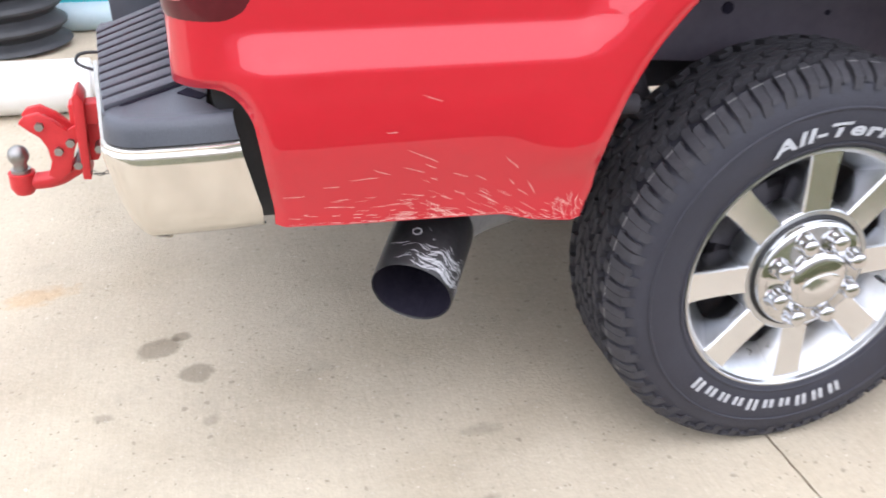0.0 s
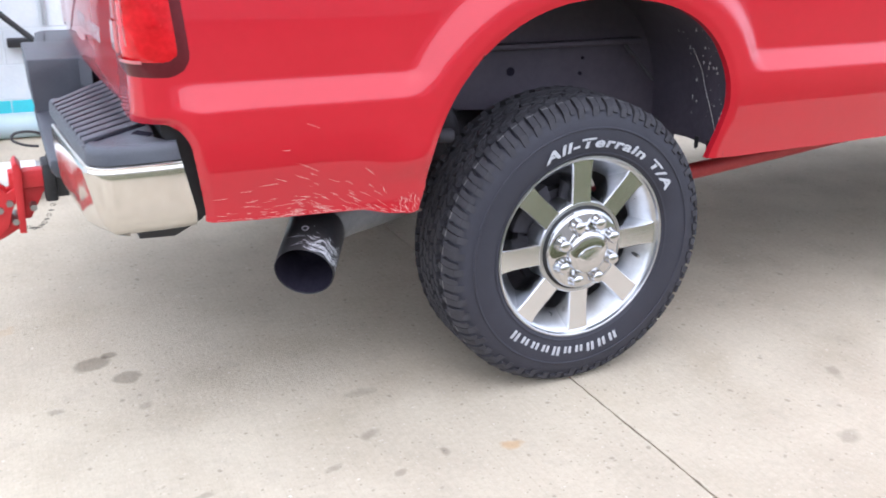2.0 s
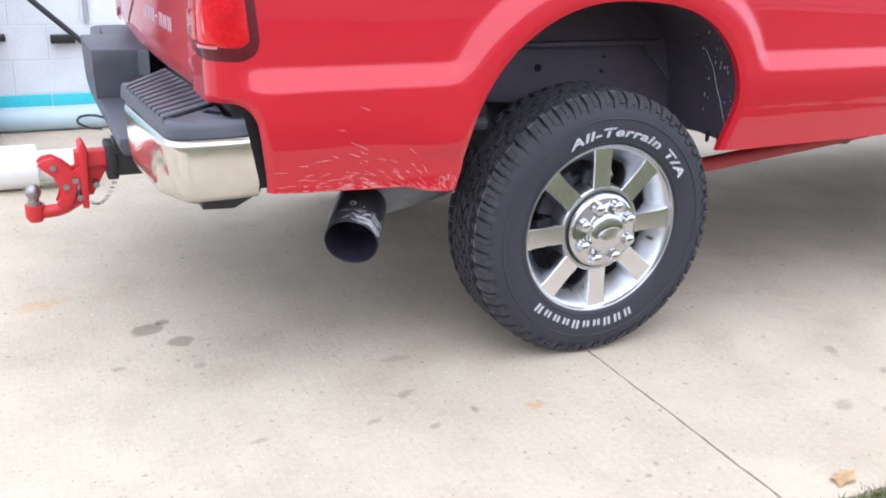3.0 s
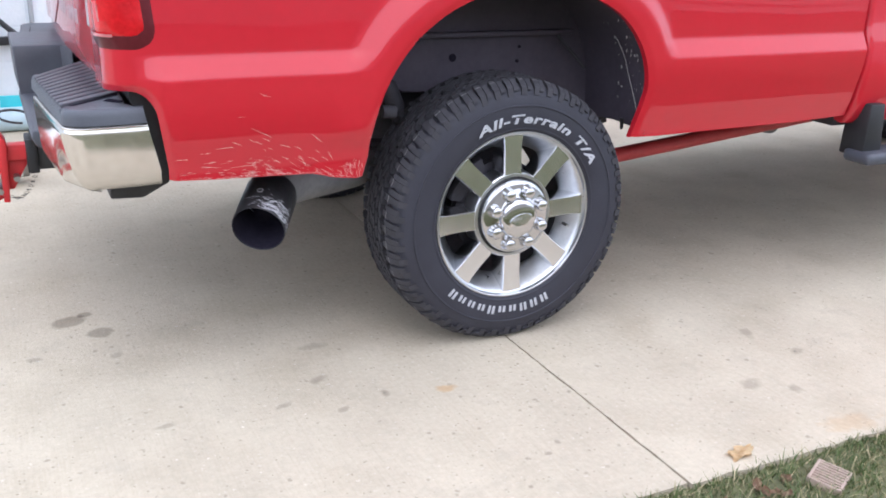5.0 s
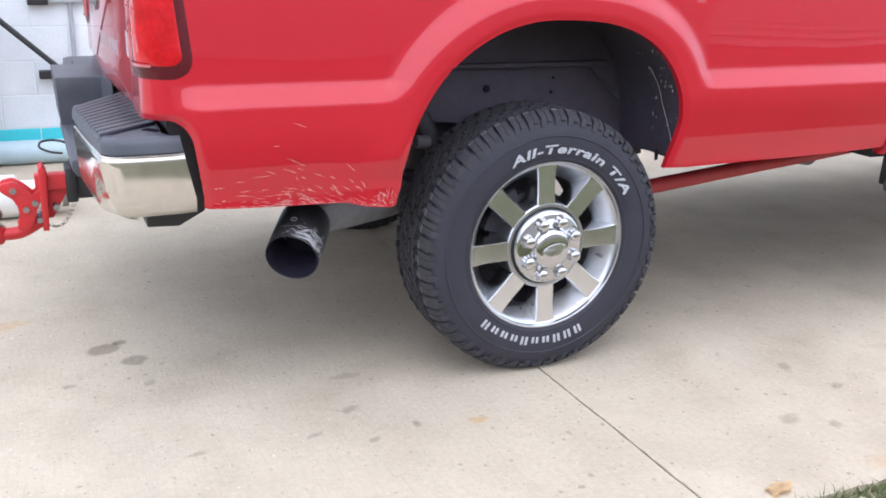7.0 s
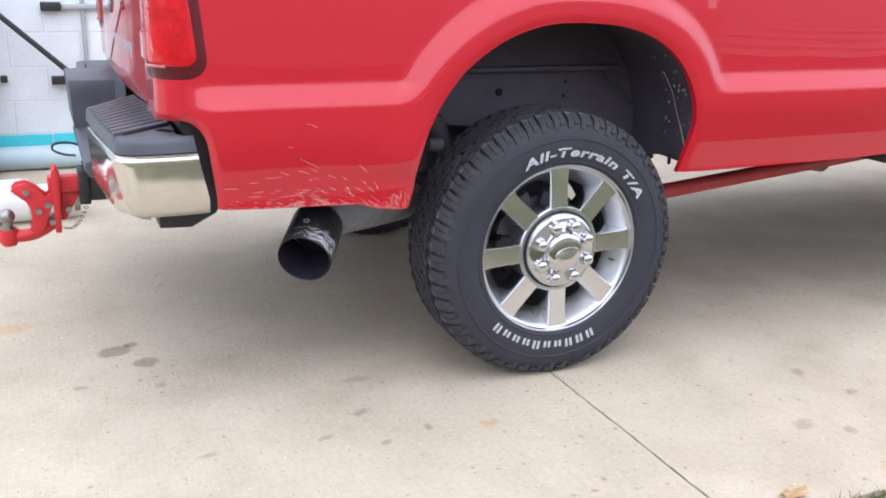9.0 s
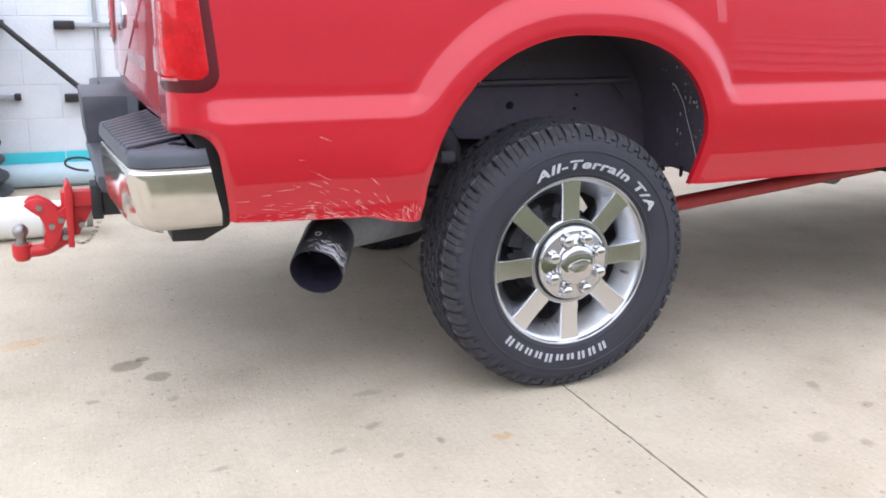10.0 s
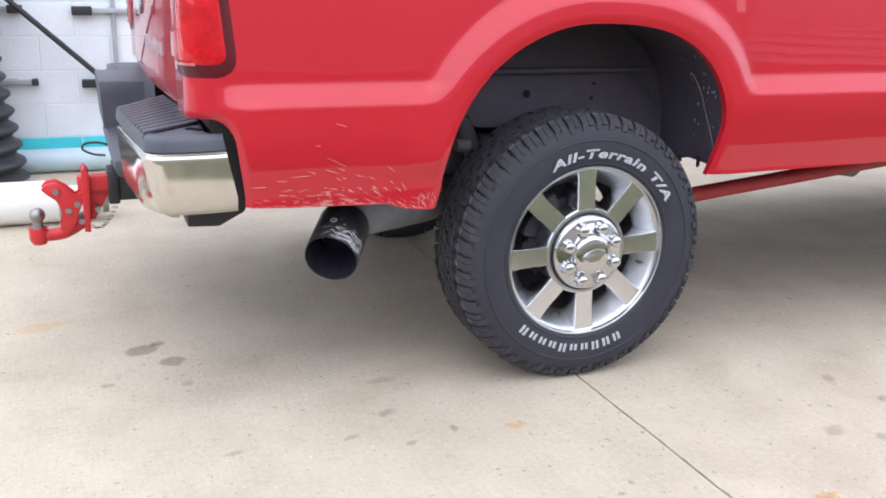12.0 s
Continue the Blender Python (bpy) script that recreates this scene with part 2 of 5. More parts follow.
    nt.links.new(geo.outputs["Position"], lay.inputs["Vector"])
    nt.links.new(lay.outputs[0], brush.inputs["Vector"])
    last = blend(ranged(brush.outputs["Fac"], 0.45, 0.75, 0.0, 0.3), (0.80, 0.77, 0.73), last)
    for x, y, a, w, turn, strength in STAINS + [(-0.34, -0.241, 0.034, 0.026, 0, -0.6), (-1.62, 0.98, 0.10, 0.05, 20, -0.45), (0.62, -0.86, 0.10, 0.05, 0, -0.3)]:
        mp = nt.nodes.new("ShaderNodeMapping")
        mp.vector_type = "TEXTURE"
        mp.inputs["Location"].default_value, mp.inputs["Rotation"].default_value, mp.inputs["Scale"].default_value = (x, y, 0), (0, 0, radians(turn)), (a, w, 1)
        nt.links.new(geo.outputs["Position"], mp.inputs["Vector"])
        ln = nt.nodes.new("ShaderNodeVectorMath")
        ln.operation = "LENGTH"
        nt.links.new(mp.outputs[0], ln.inputs[0])
        wob = nt.nodes.new("ShaderNodeMath")
        wob.operation = "MULTIPLY_ADD"
        wob.inputs[1].default_value = 0.8 if strength > 0.8 else 1.7
        nt.links.new(warp.outputs["Fac"], wob.inputs[0])
        nt.links.new(ln.outputs["Value"], wob.inputs[2])
        mask = ranged(wob.outputs[0], 1.15, 1.45, 0.75 * strength, 0.0) if strength > 0.8 else ranged(wob.outputs[0], 1.35, 1.95, abs(strength), 0.0)
        last = blend(mask, (0.42, 0.40, 0.38) if strength > 0 else (0.95, 0.66, 0.36), last)
    nt.links.new(last, b.inputs["Base Color"])
    return m


concrete = concrete_material()


# ---- mesh helpers ----
def part(name, bm, material, parent=None, label="", smooth=40):
    """Links a bmesh as one mesh object, under a thing or a part."""
    me = bpy.data.meshes.new(name)
    bmesh.ops.recalc_face_normals(bm, faces=bm.faces[:])
    bm.to_mesh(me)
    bm.free()
    return from_mesh(name, me, material, parent, label, smooth)


def from_mesh(name, me, material, parent=None, label="", smooth=40):
    if material and not me.materials:
        me.materials.append(material)
    if smooth:
        me.shade_smooth()
        me.set_sharp_from_angle(angle=radians(smooth))
    ob = new(name, me)
    ob.parent = parent
    return tagged(ob, label)


def thing(name, label, category, at=(0, 0, 0), group="", kind=""):
    ob = new(name)
    ob.location = at
    ob.empty_display_size = 0.1
    return tagged(ob, label, category, group, kind)


def add_box(bm, lo, hi, bevel=0.0, m=None, seg=2):
    """A bevelled box from corner to corner."""
    tmp = bmesh.new()
    bmesh.ops.create_cube(tmp, size=1)
    for v in tmp.verts:
        v.co = Vector([lo[n] + (v.co[n] + 0.5) * (hi[n] - lo[n]) for n in range(3)])
    if bevel:
        bmesh.ops.bevel(tmp, geom=tmp.edges[:], offset=bevel, segments=seg, affect="EDGES", profile=0.5)
    if m is not None:
        tmp.transform(m)
    join(bm, tmp)


def join(bm, tmp):
    seen = {v: bm.verts.new(v.co) for v in tmp.verts}
    for f in tmp.faces:
        bm.faces.new([seen[v] for v in f.verts])
    tmp.free()


def box(lo, hi, bevel=0.0, m=None, seg=2):
    bm = bmesh.new()
    add_box(bm, lo, hi, bevel, m, seg)
    return bm


def add_lathe(bm, profile, steps=64, closed=False, m=None):
    """Turns a profile of (radius, y) round the y axis."""
    rings = []
    for r, y in profile:
        if r < 1e-6:
            rings.append([bm.verts.new((0, y, 0))] * steps)
        else:
            rings.append([bm.verts.new((r * math.sin(2 * math.pi * k / steps), y, r * math.cos(2 * math.pi * k / steps))) for k in range(steps)])
    made = {v for ring in rings for v in ring}
    pairs = list(zip(rings, rings[1:])) + ([(rings[-1], rings[0])] if closed else [])
    for a, b in pairs:
        for k in range(steps):
            j = (k + 1) % steps
            ring = [a[k], a[j], b[j], b[k]]
            ring = [v for n, v in enumerate(ring) if v not in ring[:n]]
            if len(ring) > 2:
                bm.faces.new(ring)
    if m is not None:
        bmesh.ops.transform(bm, matrix=m, verts=list(made))


def add_tube(bm, points, radius, steps=12, cap=True, radii=None):
    """A round bar along points."""
    pts = [Vector(p) for p in points]
    rings, side = [], None
    for n, p in enumerate(pts):
        way = (pts[min(n + 1, len(pts) - 1)] - pts[max(n - 1, 0)]).normalized()
        side = way.orthogonal().normalized() if side is None else (side - way * side.dot(way)).normalized()
        up = way.cross(side)
        r = radii[n] if radii else radius
        rings.append([bm.verts.new(p + (side * math.cos(2 * math.pi * k / steps) + up * math.sin(2 * math.pi * k / steps)) * r) for k in range(steps)])
    for a, b in zip(rings, rings[1:]):
        for k in range(steps):
            j = (k + 1) % steps
            bm.faces.new([a[k], a[j], b[j], b[k]])
    if cap:
        bm.faces.new(rings[0][::-1])
        bm.faces.new(rings[-1])


def tube(points, radius, steps=12, cap=True, radii=None):
    bm = bmesh.new()
    add_tube(bm, points, radius, steps, cap, radii)
    return bm


def curve_points(points, n=8):
    """Points of a smooth curve through the given ones."""
    p = [Vector(q) for q in points]
    p = [2 * p[0] - p[1], *p, 2 * p[-1] - p[-2]]
    out = []
    for a, b, c, d in zip(p, p[1:], p[2:], p[3:]):
        for k in range(n):
            t = k / n
            out.append(0.5 * ((2 * b) + (c - a) * t + (2 * a - 5 * b + 4 * c - d) * t * t + (3 * b - a - 3 * c + d) * t**3))
    return out + [p[-2]]


def add_prism(bm, outline, lo, hi, axis="y", m=None, bevel=0.0):
    """A polygon, given in the two other axes, raised from lo to hi along the axis."""
    put = {"y": lambda a, b, c: (a, c, b), "z": lambda a, b, c: (a, b, c), "x": lambda a, b, c: (c, a, b)}[axis]
    tmp = bmesh.new()
    low, high = [tmp.verts.new(put(a, b, lo)) for a, b in outline], [tmp.verts.new(put(a, b, hi)) for a, b in outline]
    tmp.faces.new(low[::-1])
    tmp.faces.new(high)
    for k in range(len(outline)):
        j = (k + 1) % len(outline)
        tmp.faces.new([low[k], low[j], high[j], high[k]])
    if bevel:
        bmesh.ops.bevel(tmp, geom=tmp.edges[:], offset=bevel, segments=2, affect="EDGES", profile=0.5)
    if m is not None:
        tmp.transform(m)
    join(bm, tmp)


def prism(outline, lo, hi, axis="y", m=None, bevel=0.0):
    bm = bmesh.new()
    add_prism(bm, outline, lo, hi, axis, m, bevel)
    return bm


def ease(a, b, v):
    t = np.clip((v - a) / (b - a), 0, 1)
    return t * t * (3 - 2 * t)


def ramp(a, b, v):
    """A straight slope from a to b with softly rounded ends."""
    t = (v - a) / (b - a)
    w = 0.14
    knee = lambda q: np.where(q < -w, 0.0, np.where(q > w, q, (q + w) ** 2 / (4 * w)))
    return knee(t) - knee(t - 1)


# ---- ground ----
EDGE = -0.925          # slab edge towards the lawn
WALL = 3.82            # face of the block wall

lawn = box((-120, -150, -0.30), (120, 150, -0.016))
part("ground", lawn, soil, None, "bare soil and thin lawn beside the driveway", 0)["kind"] = "structure"
tagged(bpy.data.objects["ground"], "", "ground")

drive = thing("driveway", "worn pale concrete driveway with stains and a dark joint", "driveway", kind="structure")


def slab(x0, x1):
    bm = bmesh.new()
    rng = random.Random(int(x0 * 10) + 7)
    n = int((x1 - x0) / 0.06)
    top, low = [], []
    for k in range(n + 1):
        x = x0 + (x1 - x0) * k / n
        y = EDGE + 0.010 * noise.noise((x * 6, 3.1, 0)) + 0.007 * rng.uniform(-1, 1)
        top.append((x, y))
    rag = [EDGE + 0.03 + 0.035 * k for k in range(int((WALL - EDGE) / 0.035))]
    ring = top + [(x1 + rng.uniform(-1, 1) * 0.0020, y) for y in rag] + [(x1, WALL), (x0, WALL)] + [(x0 + rng.uniform(-1, 1) * 0.0020, y) for y in rag[::-1]]
    add_prism(bm, ring, -0.12, 0.0, "z")
    return bm


part("concrete_slab", slab(-9.0, -0.0035), concrete, drive, "", 0)
part("concrete_slab", slab(0.0035, 11.0), concrete, drive, "", 0)
part("joint_filler", box((-0.002, EDGE + 0.01, -0.1), (0.002, WALL, -0.010)), soot_and_shade, drive, "dark open joint", 0)


def grass():
    """Thin blades over the soil along the slab, sparse and mixed with straw."""
    rng = random.Random(5)
    verts, faces = [], []
    for n in range(74000):
        if n % 2:
            x, d = rng.uniform(-1.1, 2.6), rng.random() ** 1.4 * 1.3
        else:
            x, d = rng.gauss(0.6, 2.2), rng.random() ** 1.6 * 3.2
        y = EDGE - 0.004 - d
        thick = 0.66 + 0.5 * noise.noise((x * 5, y * 5, 2.0)) + (0.25 if d > 0.1 else 0.05)
        if rng.random() > thick:
            continue
        h, w, a = rng.uniform(0.010, 0.036), rng.uniform(0.0010, 0.0024), rng.uniform(0, 6.28)
        lean, b = rng.uniform(0.3, 1.6) * h, rng.uniform(0, 6.28)
        cx, cy, lx, ly = math.cos(a) * w, math.sin(a) * w, math.cos(b) * lean, math.sin(b) * lean
        if y + ly > EDGE + 0.03:
            ly = -abs(ly)
        n = len(verts)
        z = -0.017
        verts += [(x - cx, y - cy, z), (x + cx, y + cy, z), (x + cx * 0.7 + lx * 0.4, y + cy * 0.7 + ly * 0.4, z + h * 0.65), (x - cx * 0.7 + lx * 0.4, y - cy * 0.7 + ly * 0.4, z + h * 0.65), (x + lx, y + ly, z + h)]
        faces += [(n, n + 1, n + 2, n + 3), (n + 3, n + 2, n + 4)]
    me = bpy.data.meshes.new("grass")
    me.from_pydata(verts, [], faces)
    return me


tagged(from_mesh("grass", grass(), grass_blade, None, "", 0), "short patchy green grass with straw beside the driveway", "grass", kind="stuff")


def dry_leaf(at, size, turn, seed=1, colour=None):
    """A crumpled leaf: five uneven lobes, the rim curled up, a ridge along the middle."""
    rng = random.Random(seed)
    bm = bmesh.new()
    rings = []
    wild = [rng.uniform(0.75, 1.15) for _ in range(30)]
    for ring, q in ((0, 0.4), (1, 0.75), (2, 1.0)):
        row = []
        for k in range(30):
            a = 2 * math.pi * k / 30
            r = size * q * (0.80 + 0.20 * abs(math.cos(2.5 * a))) * (wild[k] if ring == 2 else 1)
            z = 0.003 + 0.22 * size * q * q * abs(math.sin(1.5 * a + seed)) + 0.003 * math.sin(4 * a + seed * 2) * q
            row.append(bm.verts.new((r * math.cos(a) * 1.4, r * math.sin(a) * 0.8, max(z, 0.0015))))
        rings.append(row)
    mid = bm.verts.new((0, 0, 0.006))
    for k in range(30):
        j = (k + 1) % 30
        bm.faces.new([mid, rings[0][k], rings[0][j]])
        for a, b in zip(rings, rings[1:]):
            bm.faces.new([a[k], b[k], b[j], a[j]])
    bmesh.ops.solidify(bm, geom=bm.faces[:], thickness=0.001)
    ob = part("dry_leaf", bm, colour or leaf_dry, None, "curled yellow-brown dry leaf at the slab edge" if colour is None else "crumpled brown dead leaf in the grass", 50)
    ob.matrix_world = pose(*at, 0, 0, turn)
    return tagged(ob, "", "leaf", "fallen leaves")


dry_leaf((0.215, -0.868, 0.0), 0.036, 12, 1)
for n, (lx, ly, ls, la) in enumerate(((0.52, -1.13, 0.025, 80), (0.74, -1.02, 0.022, 10), (-0.02, -1.2, 0.024, 140), (0.18, -1.10, 0.02, 60), (0.95, -1.08, 0.024, 30))):
    dry_leaf((lx, ly, -0.008), ls, la, n + 2)
for n, (lx, ly, ls, la) in enumerate(((0.155, -1.005, 0.026, 70), (0.19, -1.045, 0.022, 150), (0.10, -1.06, 0.024, 20), (0.04, -1.03, 0.020, 95), (0.245, -1.00, 0.018, 40))):
    dry_leaf((lx, ly, -0.006), ls, la, n + 11, leaf_brown)

grate = thing("drain_grate", "beige slotted plastic drain cover lying in the grass", "drain cover", (0.352, -1.036, -0.0165))
gm = pose(0, 0, 0, 6, 0, 28) @ Matrix.Scale(0.72, 4)
gbm = bmesh.new()
for lo, hi in (((-0.075, -0.06, 0), (0.075, -0.05, 0.03)), ((-0.075, 0.05, 0), (0.075, 0.06, 0.03)), ((-0.075, -0.06, 0), (-0.065, 0.06, 0.03)), ((0.065, -0.06, 0), (0.075, 0.06, 0.03))):
    add_box(gbm, lo, hi, 0.002, gm)
part("grate_frame", gbm, grate_beige, grate)
for k in range(7):
    part("slat", box((-0.058 + k * 0.018, -0.052, 0.010), (-0.0505 + k * 0.018, 0.052, 0.030), 0.0015, gm), grate_beige, grate)

# ---- block wall ----
wall = tagged(part("wall_north", box((-9.0, WALL - 0.004, -0.12), (11.0, WALL + 0.2, 3.25)), mortar_paint, None, "pale blue-white painted concrete block wall", 0), "", "wall", kind="structure")
COURSE, BLOCK = 0.2032, 0.4064


def block_mesh(name, w, material):
    bm = box((0.0025, -0.007, 0.0025), (w - 0.0025, 0.06, COURSE - 0.0025), 0.003, None, 1)
    me = bpy.data.meshes.new(name)
    bm.to_mesh(me)
    bm.free()
    me.materials.append(material)
    return me


block_upper, block_base = block_mesh("block", BLOCK, block_paint), block_mesh("base_block", BLOCK, teal_paint)
far_blocks = bmesh.new()
for row in range(16):
    for col in range(49):
        x = -9.118 + (col + (0.5 if row % 2 else 0.0)) * BLOCK
        if x < -9.2 or x > 10.5:
            continue
        if -3.2 < x < 3.0 and row < 8:
            ob = new("block", block_base if row == 0 else block_upper)
            ob.parent, ob.location = wall, (x, WALL, row * COURSE)
        else:
            add_box(far_blocks, (x + 0.004, WALL - 0.008, row * COURSE + 0.004), (x + BLOCK - 0.004, WALL + 0.06, (row + 1) * COURSE - 0.004))
tagged(part("far_blocks", far_blocks, block_paint, wall, "", 0), kind="stuff")

# house across the lawn, mirrored in the paint
siding = thing("house_siding", "pale lap siding of a house across the lawn", "house wall", kind="structure")
part("sheathing", box((8.0, -9.3, -0.1), (26.0, -9.1, 3.0)), siding_paint, siding, "", 0)
for k in range(20):
    part("siding_plank", prism([(-9.1, k * 0.15), (-9.035, k * 0.15), (-9.085, k * 0.15 + 0.15), (-9.1, k * 0.15 + 0.15)], 8.0, 26.0, "x"), siding_paint, siding, "", 0)

# added fence, never in view: keeps low sky out of the bed side's reflection
fence = thing("unseen_fence", "added unseen fence across the lawn for the red paint to mirror", "fence", kind="structure")
part("unseen_panel", box((-16.0, -9.5, -0.1), (7.9, -9.4, 3.2)), backdrop_tone, fence, "", 0)
part("unseen_cap", box((-16.0, -9.53, 3.203), (7.9, -9.37, 3.25), 0.01), backdrop_tone, fence, "", 0)

# ---- things along the wall ----
pvc = thing("white_pipe", "large white plastic pipe lying on the concrete", "pipe", (0, 2.49, 0.105))
part("pipe_barrel", tube([(-5.2, 0, 0), (-1.552, 0, 0), (-1.545, 0, 0)], 0.105, 32, True, [0.105, 0.105, 0.098]), white_pvc, pvc)
part("pipe_spigot", tube([(-1.55, 0, 0), (-1.345, 0, 0)], 0.074, 28), white_pvc, pvc, "narrower off-white end")
part("end_ring", tube([(-1.345, 0, 0), (-1.315, 0, 0)], 0.07, 28), dull_metal, pvc, "dark end ring")

bpipe = tagged(part("blue_pipe", tube([(-6.5, WALL - 0.085, 0.072), (5.0, WALL - 0.085, 0.072)], 0.072, 32), blue_pvc, None, "pale blue plastic pipe lying against the wall"), "", "pipe")


def corrugated():
    bm = bmesh.new()
    prof = []
    for k in range(13):
        r = 0.235 - 0.004 * k
        for s in range(8):
            a = 2 * math.pi * s / 8
            prof.append((r + 0.024 * math.cos(a), 0.098 * (k + s / 8)))
    add_lathe(bm, [(0.01, 0.0), *prof, (0.01, prof[-1][1])], 40)
    bm.transform(pose(-1.96, 3.50, 0, 0, -5, 0) @ pose(0, 0, 0, 90, 0, 0))
    lowest = min(v.co.z for v in bm.verts)
    bmesh.ops.translate(bm, verts=bm.verts[:], vec=(0, 0, -lowest - 0.012))
    return bm


tagged(part("corrugated_pipe", corrugated(), black_pipe, None, "black corrugated plastic pipe standing by the wall"), "", "corrugated pipe")
tagged(part("leaning_rod", tube([(-2.65, 3.78, 1.88), (-0.66, 3.62, 0.015)], 0.0165, 14), black_trim, None, "long dark rod leaning on the block wall"), "", "rod")


def bracket(x, z, length, way, cap, tall):
    th = thing("wall_bracket", "grey wall bracket with a black rubber end", "bracket", (x, WALL, z), "wall brackets")
    part("arm", box((min(0, way * length), -0.05, -0.014), (max(0, way * length), -0.012, 0.014), 0.004), grey_paint, th, "grey metal arm")
    part("cap", box((min(0, -way * cap), -0.068, -tall), (max(0, -way * cap), -0.008, tall), 0.006), black_trim, th, "black rubber end")
    part("wall_plate", box((way * length * 0.5 - 0.03, -0.012, -0.02), (way * length * 0.5 + 0.03, -0.002, 0.02), 0.002), grey_paint, th)


bracket(-1.285, 0.966, 0.24, 1, 0.115, 0.026)
bracket(-1.755, 0.972, 0.26, -1, 0.085, 0.024)
bracket(-1.655, 0.545, 0.22, -1, 0.038, 0.019)
bracket(-1.24, 0.532, 0.2, 1, 0.135, 0.024)
tagged(part("conduit", tube([(-1.165, WALL - 0.025, 0.62), (-1.165, WALL - 0.025, 2.6)], 0.014, 12), grey_paint, None, "thin grey vertical conduit on the block wall"), "", "conduit")

# ---- pickup truck ----
CY = 0.98              # centre line
HUB = 0.4215             # axle height
truck = thing("pickup_truck", "red pickup truck with scratched bed side and chrome wheels", "pickup truck")


def arch_gap(x, z):
    """How far a point of the bed side lies outside the wheel opening."""
    dx, dz = x + 0.028, z - 0.655
    # the front of the opening is squarer and its foot turns in
    rx = np.where(dx < 0, 0.468 - 0.25 * np.minimum(dz, 0), 0.496 - 0.20 * np.maximum(0.80 - z, 0))
    n = np.where(dx < 0, 2.0, 2.7)
    return (((np.abs(dx) / rx) ** n + (np.maximum(dz, 0) / 0.462) ** n) ** (1 / n) - 1) * 0.466


def notch_gap(x, z):
    """How far a point lies outside the cut-out for the bumper."""
    edge = -1.078 + 0.028 * np.clip((0.84 - z) / 0.18, 0, 1)
    qx, qz = x - (edge - 0.06), z - 0.812
    return np.where((qx > 0) & (qz > 0), np.hypot(qx, qz), np.maximum(qx, qz)) - 0.06


def side_y(x, z):
    """The bed side's surface: shoulder, flare round the wheel, tucked lower edge."""
    up = -0.008 + 0.03 * ease(1.05, 1.5, z) ** 2
    tuck = 0.041 - 0.003 * ease(-0.85, -0.50, x) * ease(0.2, -0.3, x)
    d = arch_gap(x, z)
    tuck = tuck * (1 - 0.9 * np.exp(-(((d - 0.05) / 0.07) ** 2)) * ease(0.68, 0.77, z) * ease(0.2, -0.2, x))
    fore = ease(0.1, 0.4, x)
    low = -0.037 + tuck * ease(0.86, 0.60, z) ** 1.3 + 0.014 * fore * ease(0.90, 0.76, z)
    shoulder = ramp(0.957, 0.903, z) * ease(-1.13, -1.05, x)
    flare = ramp(0.132 - 0.020 * fore, 0.066 + 0.002 * fore, d)
    lift = 1 - (1 - shoulder) * (1 - flare)
    y = up + (low - up) * lift
    curl = 0.014 * ease(0.022, 0.0, notch_gap(x, z)) ** 2
    wave = 0.0005 * np.sin(5 * x + 2 * z) * np.sin(7 * z - 2 * x) + 0.00008 * np.sin(17 * x + 2) * np.sin(13 * z)
    dents = 0.0022 * np.exp(-(((x + 1.035) / 0.022) ** 2) - ((z - 0.918) / 0.016) ** 2) - 0.0012 * np.exp(-(((x + 0.985) / 0.03) ** 2) - ((z - 0.896) / 0.014) ** 2)
    return y + 0.006 * ease(0.02, 0.0, d) + curl + wave + dents


def lower_edge(x):
    return np.interp(x, [-1.30, -1.065, -0.93, -0.66, -0.60, -0.53, -0.50, 0.40, 0.52, 1.15, 1.22, 1.40], [0.633, 0.633, 0.626, 0.619, 0.602, 0.594, 0.598, 0.642, 0.638, 0.646, 0.648, 0.655])


def on_side(x, z):
    """The place on the bed side for a length x, past the rear corner too, and a height z."""
    y = side_y(x, z)
    r = 0.075
    s = np.maximum(-1.115 - x, 0)
    a = np.minimum(s / r, math.pi / 2)
    rest = np.maximum(s - r * math.pi / 2, 0)
    px = np.where(s > 0, -1.115 - r * np.sin(a), x)
    return px, y + r * (1 - np.cos(a)) + rest, z


